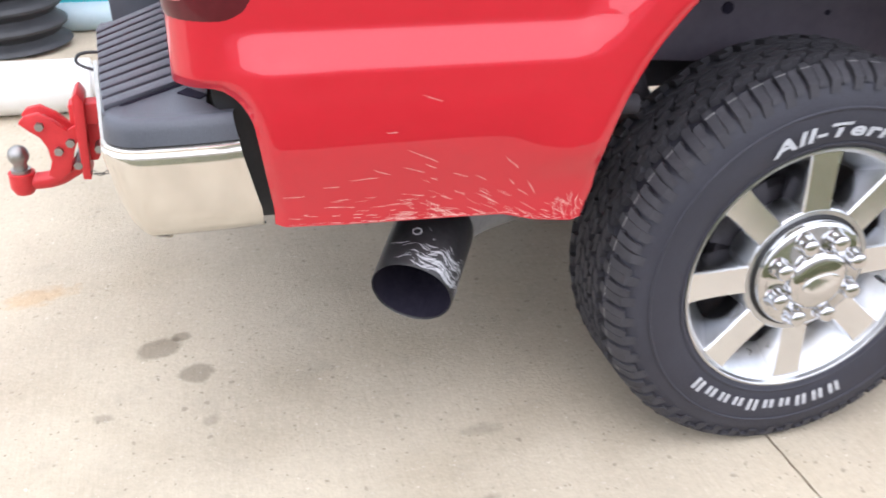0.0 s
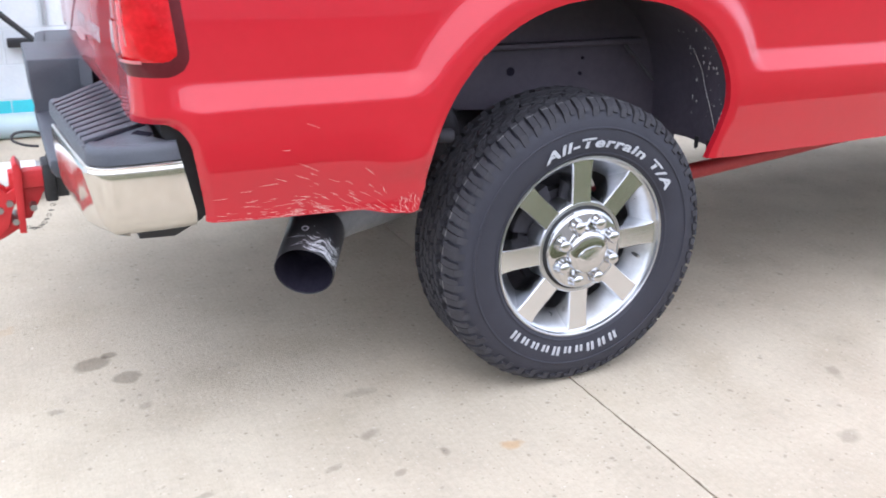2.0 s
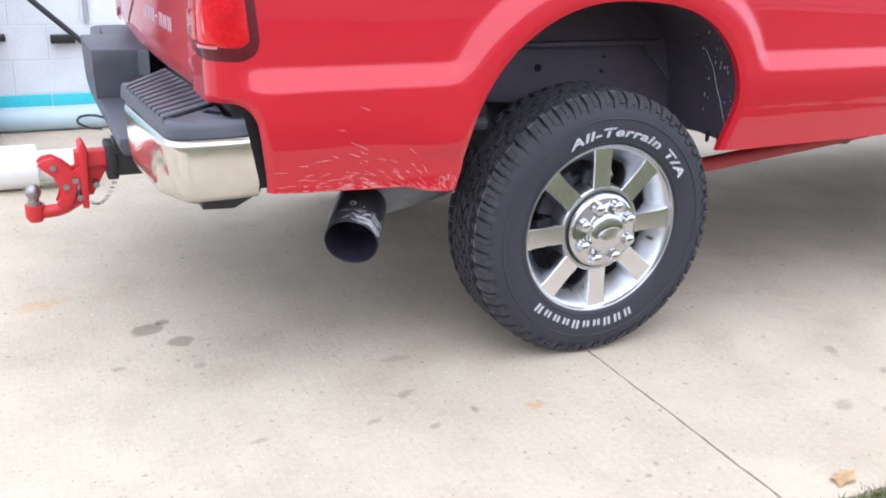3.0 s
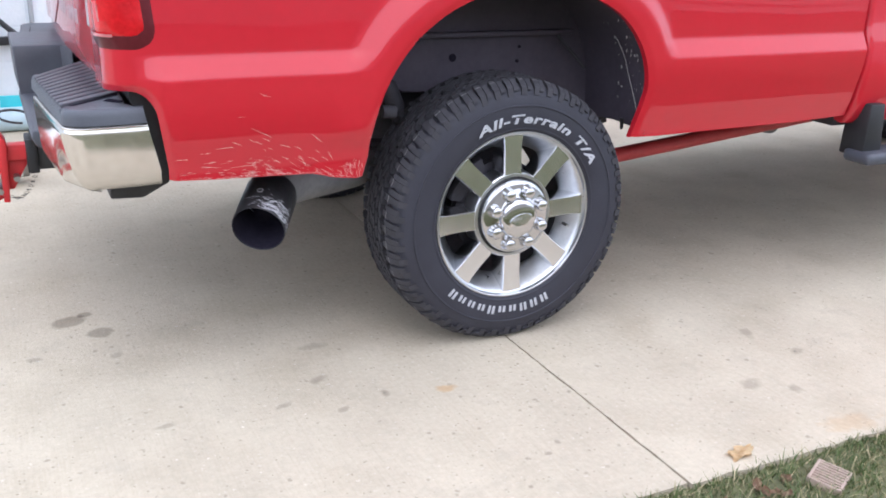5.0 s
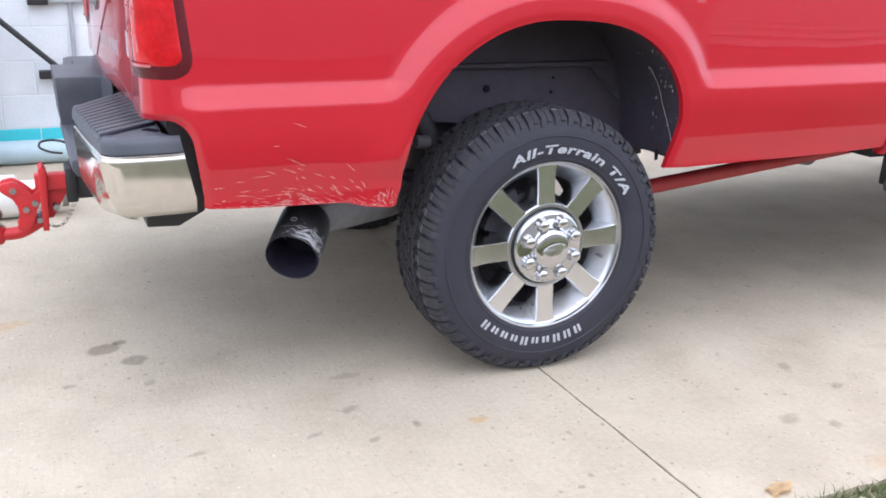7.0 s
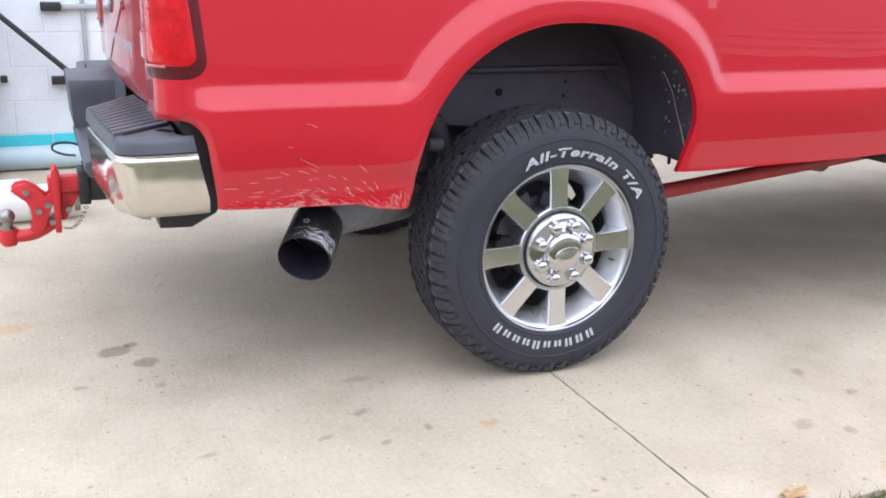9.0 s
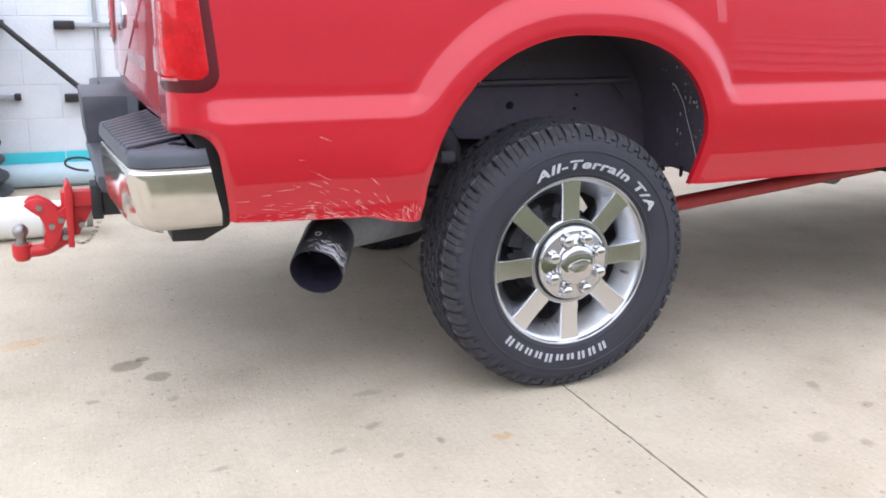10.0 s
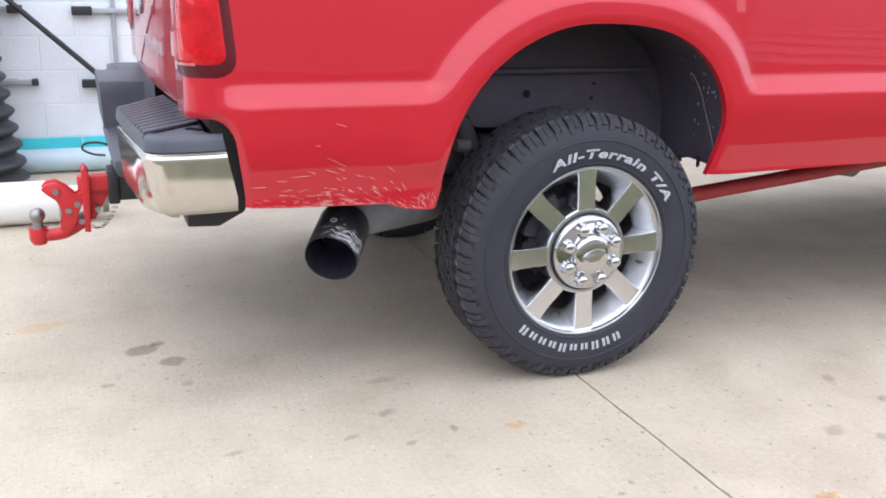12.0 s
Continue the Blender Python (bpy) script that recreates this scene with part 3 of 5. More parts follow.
def bed_side_mesh(mirror):
    xs = np.arange(-1.372, 1.4001, 0.009)
    zs = np.concatenate([np.arange(0.594, 0.89, 0.0098), np.arange(0.89, 0.985, 0.005), np.arange(0.985, 1.25, 0.01), np.arange(1.25, 1.43, 0.03)])
    x, z = np.meshgrid(xs, zs, indexing="ij")
    low = lower_edge(x)
    z = np.where(z < 0.72, low + (z - 0.594) * (0.72 - low) / (0.72 - 0.594), z)
    for gap in (arch_gap, notch_gap):
        for _ in range(6):
            d = gap(x, z)
            gx, gz = (gap(x + 1e-4, z) - d) / 1e-4, (gap(x, z + 1e-4) - d) / 1e-4
            g2 = np.maximum(gx * gx + gz * gz, 1e-3)
            near = (d < 0) & (d > -0.022)
            x, z = np.where(near, x - d * gx / g2, x), np.where(near, z - d * gz / g2, z)
    bad = (arch_gap(x, z) < -1e-3) | (notch_gap(x, z) < -1e-3)
    px, py, pz = on_side(x, z)
    n, m = x.shape
    if mirror:
        py = 2 * CY - py
    ids = np.arange(n * m).reshape(n, m)
    faces = [(ids[i, j], ids[i + 1, j], ids[i + 1, j + 1], ids[i, j + 1]) for i in range(n - 1) for j in range(m - 1) if not (bad[i, j] or bad[i + 1, j] or bad[i + 1, j + 1] or bad[i, j + 1])]
    me = bpy.data.meshes.new("bed_side")
    me.from_pydata(np.stack([px, py, pz], -1).reshape(-1, 3).tolist(), [], [tuple(int(v) for v in f) for f in faces])
    bm = bmesh.new()
    bm.from_mesh(me)
    bmesh.ops.delete(bm, geom=[v for v in bm.verts if not v.link_faces], context="VERTS")
    bmesh.ops.remove_doubles(bm, verts=bm.verts[:], dist=0.0012)
    rim = [e for e in bm.edges if len(e.link_faces) == 1]
    out = bmesh.ops.extrude_edge_only(bm, edges=rim)
    step = -0.022 if mirror else 0.022
    for v in out["geom"]:
        if isinstance(v, bmesh.types.BMVert):
            v.co.y += step * (0.15 if v.co.x < -1.0 and v.co.z < 0.9 else 1.0)
    return bm


part("bed_side", bed_side_mesh(False), red_paint, truck, "glossy red bed side with pale scratches low down", 50)
part("bed_side", bed_side_mesh(True), red_paint, truck, "glossy red bed side", 50)
BED_BACK, BED_FRONT = -1.19, 1.40


def gate_x(y):
    """The tailgate's back face, bowed outward a little."""
    return BED_BACK - 0.026 * (1 - ((y - CY) / 0.76) ** 2)


def tailgate_mesh():
    """A pressed tailgate, its lower lip rolled under, with a raised middle field."""
    bm = bmesh.new()
    rows = [(0.876, 0.03), (0.882, 0.006), (0.895, 0.0), (0.93, 0.0), (1.02, 0.001), (1.18, 0.002), (1.30, 0.0), (1.40, -0.004), (1.425, 0.0), (1.432, 0.02), (1.432, 0.05)]
    cols = np.linspace(0.222, 2 * CY - 0.222, 41)
    grid = [[bm.verts.new((gate_x(y) + dx, y, z)) for y in cols] for z, dx in rows]
    for a, b in zip(grid, grid[1:]):
        for k in range(len(cols) - 1):
            bm.faces.new([a[k], a[k + 1], b[k + 1], b[k]])
    return bm


tailgate = part("tailgate", tailgate_mesh(), red_paint, truck, "red tailgate with pale lettering")
part("emblem", prism([(CY + 0.115 * math.cos(a), 1.135 + 0.05 * math.sin(a)) for a in np.linspace(0, 2 * math.pi, 24, endpoint=False)], gate_x(CY) - 0.006, gate_x(CY) + 0.008, "x", None, 0.003), chrome, tailgate, "oval chrome badge")
for k in range(7):
    yy = 0.83 - 0.062 * k
    if k == 3:
        part("pale_mark", box((gate_x(yy) - 0.001, yy - 0.012, 1.012), (gate_x(yy) + 0.008, yy + 0.012, 1.018), 0.001), white_letters, tailgate, "small pale bar of lettering", 0)
        continue
    for off in (-0.016, 0.012):
        part("pale_mark", box((gate_x(yy + off) - 0.0012, yy + off - 0.003, 0.992), (gate_x(yy + off) + 0.0075, yy + off + 0.003, 1.032), 0.001), white_letters, tailgate, "small pale bar of lettering", 0)
part("bed_floor", box((-0.64, 0.405, 0.80), (0.54, 2 * CY - 0.405, 0.84)), under_dark, truck, "dark bed floor", 0)
part("bed_floor", box((-0.975, 0.03, 0.80), (-0.642, 2 * CY - 0.025, 0.84)), under_dark, truck, "dark bed floor", 0)
part("bed_floor", box((0.542, 0.025, 0.80), (BED_FRONT - 0.032, 2 * CY - 0.025, 0.84)), under_dark, truck, "dark bed floor", 0)
for y0, y1 in ((0.03, 0.40), (2 * CY - 0.40, 2 * CY - 0.03)):
    part("wheelhouse_top", box((-0.64, y0, 1.165), (0.54, y1, 1.18)), under_dark, truck, "", 0)
    for x0 in (-0.64, 0.525):
        part("wheelhouse_end", box((x0, y0, 0.842), (x0 + 0.015, y1, 1.163)), under_dark, truck, "", 0)
part("bed_front", box((BED_FRONT - 0.03, 0.03, 0.66), (BED_FRONT - 0.005, 2 * CY - 0.03, 1.43)), red_paint, truck, "", 0)
for y0, y1 in ((0.022, 0.09), (2 * CY - 0.09, 2 * CY - 0.022)):
    part("bed_rail", box((BED_BACK + 0.02, y0, 1.405), (BED_FRONT, y1, 1.435), 0.008), black_plastic, truck, "black bed rail cap")


def tail_light(mirror):
    """A lamp let into the rear corner: dark rim with a red lens, wrapped round it."""
    def sheet(u0, u1, z0, z1, proud, corner):
        bm = bmesh.new()
        us, vs = np.linspace(0, 1, 26), np.linspace(0, 1, 30)
        def at(u, v):
            w, hgt = u1 - u0, z1 - z0
            x, z = u0 + u * w, z0 + v * hgt
            for cx, cz in ((u0 + corner, z0 + corner), (u1 - corner, z0 + corner)):
                if (x - cx) * (1 if cx > (u0 + u1) / 2 else -1) > 0 and z < cz:
                    dx, dz = x - cx, z - cz
                    big = max(abs(dx), abs(dz))
                    far = math.hypot(dx, dz)
                    if far > 1e-6:
                        x, z = cx + dx * big / far, cz + dz * big / far
            x -= 0.105 * (z - 1.04) * u
            px, py, pz = (float(q) for q in on_side(np.float64(x), np.float64(z)))
            s = min(max((-1.115 - x) / 0.075, 0), math.pi / 2)
            edge = min(u, 1 - u, v) * 12
            up = proud * min(1.0, edge) ** 0.5 - 0.002 * (1 - min(1.0, edge))
            return (px - up * math.sin(s), py - up * math.cos(s), pz)
        grid = [[bm.verts.new(at(u, v)) for v in vs] for u in us]
        for a, b in zip(grid, grid[1:]):
            for k in range(len(vs) - 1):
                bm.faces.new([a[k], a[k + 1], b[k + 1], b[k]])
        if mirror:
            for v in bm.verts:
                v.co.y = 2 * CY - v.co.y
        return bm
    lamp = part("tail_light", sheet(-1.360, -1.060, 0.970, 1.40, 0.006, 0.062), lamp_dark, truck, "dark-rimmed red tail light", 60)
    part("red_lens", sheet(-1.352, -1.080, 0.995, 1.39, 0.010, 0.042), lens_red, lamp, "glossy red lens", 60)
    part("reversing_lens", sheet(-1.345, -1.272, 1.012, 1.085, 0.0135, 0.01), lens_clear, lamp, "pale reversing lens", 60)
    part("pale_strip", sheet(-1.262, -1.165, 1.006, 1.014, 0.0125, 0.002), lens_clear, lamp, "pale strip low in the lens", 60)
    for u in (-1.262, -1.200):
        part("lens_flute", sheet(u, u + 0.006, 1.02, 1.38, 0.0122, 0.002), lens_clear, lamp, "pale upright flute", 60)
    for z in (1.085, 1.128):
        part("lens_divider", sheet(-1.258, -1.105, z, z + 0.007, 0.0122, 0.003), lens_red, lamp, "divider behind the lens", 60)
    for k in range(9):
        z = 1.145 + 0.026 * k
        part("lens_rib", sheet(-1.340, -1.105, z, z + 0.005, 0.013, 0.001), lens_red, lamp, "", 60)


tail_light(False)
tail_light(True)


# scratches: x, z of both ends
MARKS = [
    (-0.815, 0.858, -0.775, 0.843), (-0.872, 0.799, -0.850, 0.797), (-0.838, 0.765, -0.768, 0.730), (-0.842, 0.732, -0.796, 0.715),
    (-0.930, 0.714, -0.868, 0.716), (-0.972, 0.703, -0.937, 0.704), (-1.036, 0.690, -0.992, 0.690), (-0.890, 0.730, -0.856, 0.717),
    (-0.668, 0.737, -0.634, 0.706), (-0.757, 0.713, -0.722, 0.700), (-0.716, 0.705, -0.690, 0.690), (-0.806, 0.735, -0.780, 0.722),
    (-0.950, 0.676, -0.925, 0.677), (-0.970, 0.664, -0.928, 0.662), (-0.655, 0.690, -0.640, 0.675), (-0.620, 0.682, -0.600, 0.650),
]


def scratches(single=None):
    rng = random.Random(11)
    marks = []
    # streaks that fan out towards the wheel
    for _ in range(64):
        x = -0.82 + 0.26 * rng.random()
        far = (x + 0.82) / 0.26
        z = float(lower_edge(x)) + 0.006 + rng.random() ** 2 * (0.085 - 0.045 * far)
        l = rng.uniform(0.008, 0.034)
        marks.append((x, z, x + l, z - l * rng.uniform(0.4, 0.75)))
    # level dashes behind the exhaust
    for _ in range(56):
        x = rng.choice((rng.gauss(-0.84, 0.03), rng.uniform(-1.03, -0.76)))
        z = float(lower_edge(x)) + 0.006 + rng.random() ** 2 * 0.05
        l = rng.uniform(0.006, 0.032)
        marks.append((x, z, x + l, z + l * rng.uniform(-0.18, 0.05)))
    # chipped lower hem
    for _ in range(70):
        x = rng.uniform(-1.04, -0.52)
        z = float(lower_edge(x)) + rng.uniform(0.002, 0.005)
        l = rng.uniform(0.004, 0.016)
        marks.append((x, z, x + l, z))
    for _ in range(16):
        x, z = rng.uniform(-0.57, -0.515), rng.uniform(0.612, 0.655)
        marks.append((x, z, x + rng.uniform(-0.004, 0.012), z - rng.uniform(0.015, 0.03)))
    for _ in range(7):
        x, z = rng.uniform(-0.50, -0.485), rng.uniform(0.66, 0.74)
        marks.append((x, z, x + 0.004, z - rng.uniform(0.01, 0.03)))
    if single:
        marks = [single]
    bm = bmesh.new()
    for x0, z0, x1, z1 in marks:
        n, wid = 5, rng.uniform(0.00035, 0.00055) if single else rng.uniform(0.00014, 0.00042)
        long = math.hypot(x1 - x0, z1 - z0) + 1e-6
        nx, nz = -(z1 - z0) / long, (x1 - x0) / long
        pairs = []
        for k in range(n + 1):
            t = k / n
            w = wid * (0.35 + 0.9 * math.sin(math.pi * min(max(t, 0.06), 0.94))) * rng.uniform(0.7, 1.2)
            x, z = x0 + (x1 - x0) * t, z0 + (z1 - z0) * t + 0.0003 * math.sin(t * 5 + x0 * 90)
            pair = []
            for sgn in (-1, 1):
                qx, qz = np.float64(x + sgn * nx * w), np.float64(max(z + sgn * nz * w, float(lower_edge(x)) + 0.002))
                if arch_gap(qx, qz) < 0.003:
                    qx = qx - (0.003 - arch_gap(qx, qz))
                px, py, pz = on_side(qx, qz)
                pair.append(bm.verts.new((px, py - 0.0011, pz)))
            pairs.append(pair)
        for a, b in zip(pairs, pairs[1:]):
            bm.faces.new([a[0], a[1], b[1], b[0]])
    return bm


for x0, z0, x1, z1 in MARKS:
    mark = (x0, z0, x0 + 0.78 * (x1 - x0), z0 + 0.78 * (z1 - z0))
    part("scratch", scratches(mark), scrape, truck, "pale scratch through the red paint", 0)
tagged(part("scuffing", scratches(), scrape, truck, "fine pale scuffing along the lower edge", 0), kind="stuff")

# bumper
BUMP_BACK = -1.335


def bumper_path(inner):
    """Plan of the bumper's outside: along the side, round the corner, along the back."""
    pts = [(-1.072, -0.004), (-1.10, -0.008), (-1.15, -0.011), (-1.20, -0.012), (-1.243, -0.011)]
    for k in range(1, 13):
        a = math.pi / 2 * k / 12
        pts.append((-1.243 - 0.060 * math.sin(a), -0.011 + 0.062 * (1 - math.cos(a))))
    for k in range(1, 17):
        t = k / 16
        pts.append((-1.303 - 0.036 * t**0.9, 0.051 + (inner - 0.051) * t))
    return pts


def bumper_loft(path, profile, mirror, end_cap=True, upright=0.0):
    """Sweeps a profile of (outward, z) along a plan path; upright takes the tuck out along the back."""
    bm = bmesh.new()
    rows = []
    for n, (x, y) in enumerate(path):
        a, b = path[max(n - 1, 0)], path[min(n + 1, len(path) - 1)]
        tx, ty = b[0] - a[0], b[1] - a[1]
        far = math.hypot(tx, ty)
        ox, oy = ty / far, -tx / far
        ox, oy = -abs(ty) / far, -abs(tx) / far
        keep = 1 - upright * min(max((y - 0.03) / 0.14, 0.0), 1.0)
        end = min(max((x + 1.20) / 0.125, 0.0), 1.0)
        rows.append([bm.verts.new((x + ox * o * keep - end * max(z - 0.66, 0.0) * 0.20, (y + oy * o * keep) if not mirror else 2 * CY - (y + oy * o * keep), z)) for o, z in profile])
    for a, b in zip(rows, rows[1:]):
        for k in range(len(profile) - 1):
            bm.faces.new([a[k], a[k + 1], b[k + 1], b[k]])
    if end_cap:
        bm.faces.new(rows[0])
        bm.faces.new(rows[-1])
    return bm


CHROME_SECTION = [(-0.03, 0.789), (-0.012, 0.790), (-0.003, 0.789), (0.001, 0.786), (0.000, 0.782), (0.003, 0.778), (0.0042, 0.772), (0.0016, 0.760), (-0.0028, 0.740), (-0.0073, 0.720), (-0.012, 0.700), (-0.0172, 0.680), (-0.0240, 0.660), (-0.0325, 0.643), (-0.044, 0.626), (-0.061, 0.613), (-0.090, 0.606)]
bumper = part("rear_bumper", bumper_loft(bumper_path(0.47), CHROME_SECTION, False, False, 0.72), hazy_chrome, truck, "dusty chrome step bumper with black ribbed pads", 50)
part("chrome_end", bumper_loft(bumper_path(0.47), CHROME_SECTION, True, False, 0.72), hazy_chrome, bumper, "dusty chrome bumper end", 50)


def step_pad(mirror):
    """The black pad on the bumper: rounded rim outside, slanted inner end, ribs across the top."""
    path = bumper_path(0.585)
    rim = [(-0.05, 0.828), (-0.022, 0.832), (-0.014, 0.831), (-0.008, 0.826), (-0.005, 0.815), (-0.003, 0.792), (-0.02, 0.788)]
    bm = bumper_loft(path, rim, mirror, False)
    flat = [(-1.112, 0.016), *[(max(x, -1.31) + 0.02 * (1 if y > 0.03 else 0), max(y, 0.0) + 0.028) for x, y in path[4:]], (BUMP_BACK + 0.03, 0.585), (-1.165, 0.757), (-1.13, 0.40), (-1.135, 0.16), (-1.142, 0.075)]
    top = bmesh.new()
    low = [top.verts.new((x, y if not mirror else 2 * CY - y, 0.74)) for x, y in flat]
    high = [top.verts.new((x, y if not mirror else 2 * CY - y, 0.829)) for x, y in flat]
    top.faces.new(high)
    for k in range(len(flat)):
        j = (k + 1) % len(flat)
        top.faces.new([low[k], low[j], high[j], high[k]])
    join(bm, top)
    return bm


def pad_rib(k):
    """One broad tread plank of the pad, between two narrow grooves."""
    def line(t):
        return (-1.298 - 0.032 * t + 0.004 * (1 - t) ** 4, 0.053 + 0.476 * t), (-1.138 - 0.037 * t, 0.203 + 0.590 * t)
    gap = 0.13 / RIBS
    (xa, ya), (xb, yb) = line(k / RIBS + gap)
    (xc, yc), (xd, yd) = line((k + 1) / RIBS - gap)
    bm = bmesh.new()
    add_prism(bm, [(xa, ya), (xb, yb), (xd, yd), (xc, yc)], 0.8285, 0.8385, "z", None, 0.0028)
    return bm


RIBS = 11
for mirror in (False, True):
    part("step_pad", step_pad(mirror), black_plastic, bumper, "dark grey ribbed plastic step pad", 40)
for k in range(RIBS):
    part("pad_rib", pad_rib(k), black_plastic, bumper, "", 30)
# black plate under the ribs paints the shade in their grooves
part("pad_groove", prism([(-1.288, 0.058), (-1.142, 0.198), (-1.172, 0.780), (-1.320, 0.526), (-1.303, 0.22)], 0.826, 0.8305, "z"), soot_and_shade, bumper, "black plate for the shade in the grooves between the ribs", 0)
part("step_hole", prism([(-1.185, 0.125), (-1.150, 0.090), (-1.138, 0.108), (-1.168, 0.148)], 0.826, 0.8312, "z"), soot_and_shade, bumper, "dark slot in the pad", 0)
part("centre_step", prism([(-1.352, 0.636), (-1.348, 0.660), (-1.17, 0.664), (-1.17, 0.612), (-1.335, 0.606)], 0.60, 2 * CY - 0.60, "y", None, 0.008), black_plastic, bumper, "lower dark grey plastic centre step")
part("step_cheek", prism([(-1.336, 0.60), (-1.349, 0.666), (-1.354, 0.76), (-1.358, 0.832), (-1.172, 0.832), (-1.172, 0.60)], 2 * CY - 0.715, 2 * CY - 0.30, "y", None, 0.007), black_plastic, bumper, "dark grey step cheek")
part("step_cheek", prism([(-1.318, 0.66), (-1.318, 0.822), (-1.17, 0.822), (-1.17, 0.66)], 0.50, 0.64, "y", None, 0.006), black_plastic, bumper, "dark grey step cheek")
for y0 in (0.25, 2 * CY - 0.39):
    part("bumper_bracket", prism([(-1.176, 0.526), (-1.176, 0.62), (-0.99, 0.62), (-1.013, 0.561), (-1.087, 0.522)], y0, y0 + 0.14, "y", None, 0.004), black_trim, bumper, "black lower bumper bracket")
# black panel puts the shade of the gap beside the bumper into colour
part("bumper_shadow_panel", prism([(-1.098, 0.66), (-1.105, 0.80), (-1.132, 0.842), (-1.132, 0.872), (-0.98, 0.872), (-0.98, 0.64), (-1.085, 0.64)], 0.036, 2 * CY - 0.036, "y"), black_trim, bumper, "black panel standing in for the shade in the gap behind the bumper", 0)

# receiver and tow hitch
part("receiver", box((-1.345, CY - 0.045, 0.455), (-0.95, CY + 0.045, 0.555), 0.006), black_trim, truck, "black hitch receiver")
part("receiver_collar", box((-1.362, CY - 0.055, 0.445), (-1.325, CY + 0.055, 0.565), 0.006), black_trim, truck)
part("hitch_crossbar", box((-1.18, 0.55, 0.53), (-1.08, 2 * CY - 0.55, 0.63), 0.01), under_dark, truck)
part("trailer_socket", tube([(-1.345, CY - 0.13, 0.585), (-1.27, CY - 0.13, 0.60)], 0.03, 16), black_trim, truck, "round black trailer socket")
hitch = thing("tow_hitch", "red adjustable tow hitch with a steel ball", "tow hitch", (-1.36, CY, 0.515))
hx, hz = 1.36, -0.515
part("shank", box((-0.10, -0.026, -0.027), (0.12, 0.026, 0.027), 0.004), red_steel, hitch)
part("mount_plate", prism([(-1.448 + hx, 0.352 + hz), (-1.428 + hx, 0.35 + hz), (-1.420 + hx, 0.555 + hz), (-1.434 + hx, 0.578 + hz), (-1.446 + hx, 0.565 + hz)], -0.05, 0.05, "y", None, 0.003), red_steel, hitch, "red upright plate")
part("gusset", prism([(-1.43 + hx, 0.50 + hz), (-1.345 + hx, 0.50 + hz), (-1.41 + hx, 0.385 + hz), (-1.43 + hx, 0.385 + hz)], -0.007, 0.007, "y", None, 0.002), red_steel, hitch)
ARM = [(-1.44, 0.500), (-1.47, 0.475), (-1.495, 0.506), (-1.53, 0.528), (-1.562, 0.522), (-1.578, 0.505), (-1.555, 0.483), (-1.53, 0.468), (-1.517, 0.44), (-1.512, 0.40), (-1.53, 0.366), (-1.50, 0.350), (-1.475, 0.372), (-1.462, 0.42), (-1.452, 0.45), (-1.44, 0.455)]
for y0 in (-0.040, 0.022):
    part("cheek_plate", prism([(x + hx, z + hz) for x, z in ARM], y0, y0 + 0.018, "y", None, 0.003), red_steel, hitch, "red hooked cheek plate")
part("ball_arm", tube(curve_points([(-1.455 + hx, 0, 0.375 + hz), (-1.52 + hx, 0, 0.342 + hz), (-1.595 + hx, 0, 0.338 + hz)], 5), 0.022, 12), red_steel, hitch)
part("ball_seat", tube([(-1.597 + hx, 0, 0.308 + hz), (-1.597 + hx, 0, 0.325 + hz), (-1.597 + hx, 0, 0.365 + hz)], 0.03, 20, True, [0.022, 0.032, 0.032]), red_steel, hitch)
bb = bmesh.new()
prof = [(0.0, 0.375), (0.017, 0.375), (0.017, 0.388)] + [(0.026 * math.sin(a), 0.410 - 0.026 * math.cos(a)) for a in np.linspace(0.85, math.pi, 12)]
add_lathe(bb, [(0.0, 0.36), (0.024, 0.36), (0.024, 0.374), *prof[1:]], 24, m=pose(-1.597 + hx, 0, hz, 0, 0, 0) @ Matrix(((1, 0, 0, 0), (0, 0, 1, 0), (0, 1, 0, 0), (0, 0, 0, 1))))
part("hitch_ball", bb, dull_metal, hitch, "worn steel tow ball")
for x, z in ((-1.53, 0.497), (-1.495, 0.43), (-1.465, 0.45), (-1.40, 0.43), (-1.455, 0.39)):
    part("bolt_head", tube([(x + hx, -0.052, z + hz), (x + hx, 0.05, z + hz)], 0.011, 6), dull_metal, hitch, "zinc bolt", 20)


def chain(a, b, n):
    """Small links hanging from a to b."""
    bm = bmesh.new()
    for k in range(n):
        t = (k + 0.5) / n
        p = Vector(a).lerp(Vector(b), t) - Vector((0, 0, 0.05 * 4 * t * (1 - t)))
        ring = [p + Matrix.Rotation(radians(90 * (k % 2)), 3, "X") @ Vector((0.0075 * math.cos(q), 0, 0.004 * math.sin(q))) for q in np.linspace(0, 2 * math.pi, 9)]
        add_tube(bm, ring, 0.001, 5, False)
    return bm


part("pin_chain", chain((-1.425 + hx, -0.055, 0.375 + hz), (-1.325 + hx, -0.06, 0.490 + hz), 13), black_trim, hitch, "fine dark chain")
cable = curve_points([(-1.36, 1.02, 0.60), (-1.40, 1.03, 0.605), (-1.432, 1.04, 0.620), (-1.425, 1.05, 0.638), (-1.385, 1.05, 0.642), (-1.345, 1.05, 0.63), (-1.30, 1.04, 0.60)], 6)
part("trailer_cable", tube(cable, 0.0042, 8), black_trim, truck, "looped black trailer cable")


# ---- wheels ----
TYRE_WIDE = 0.256


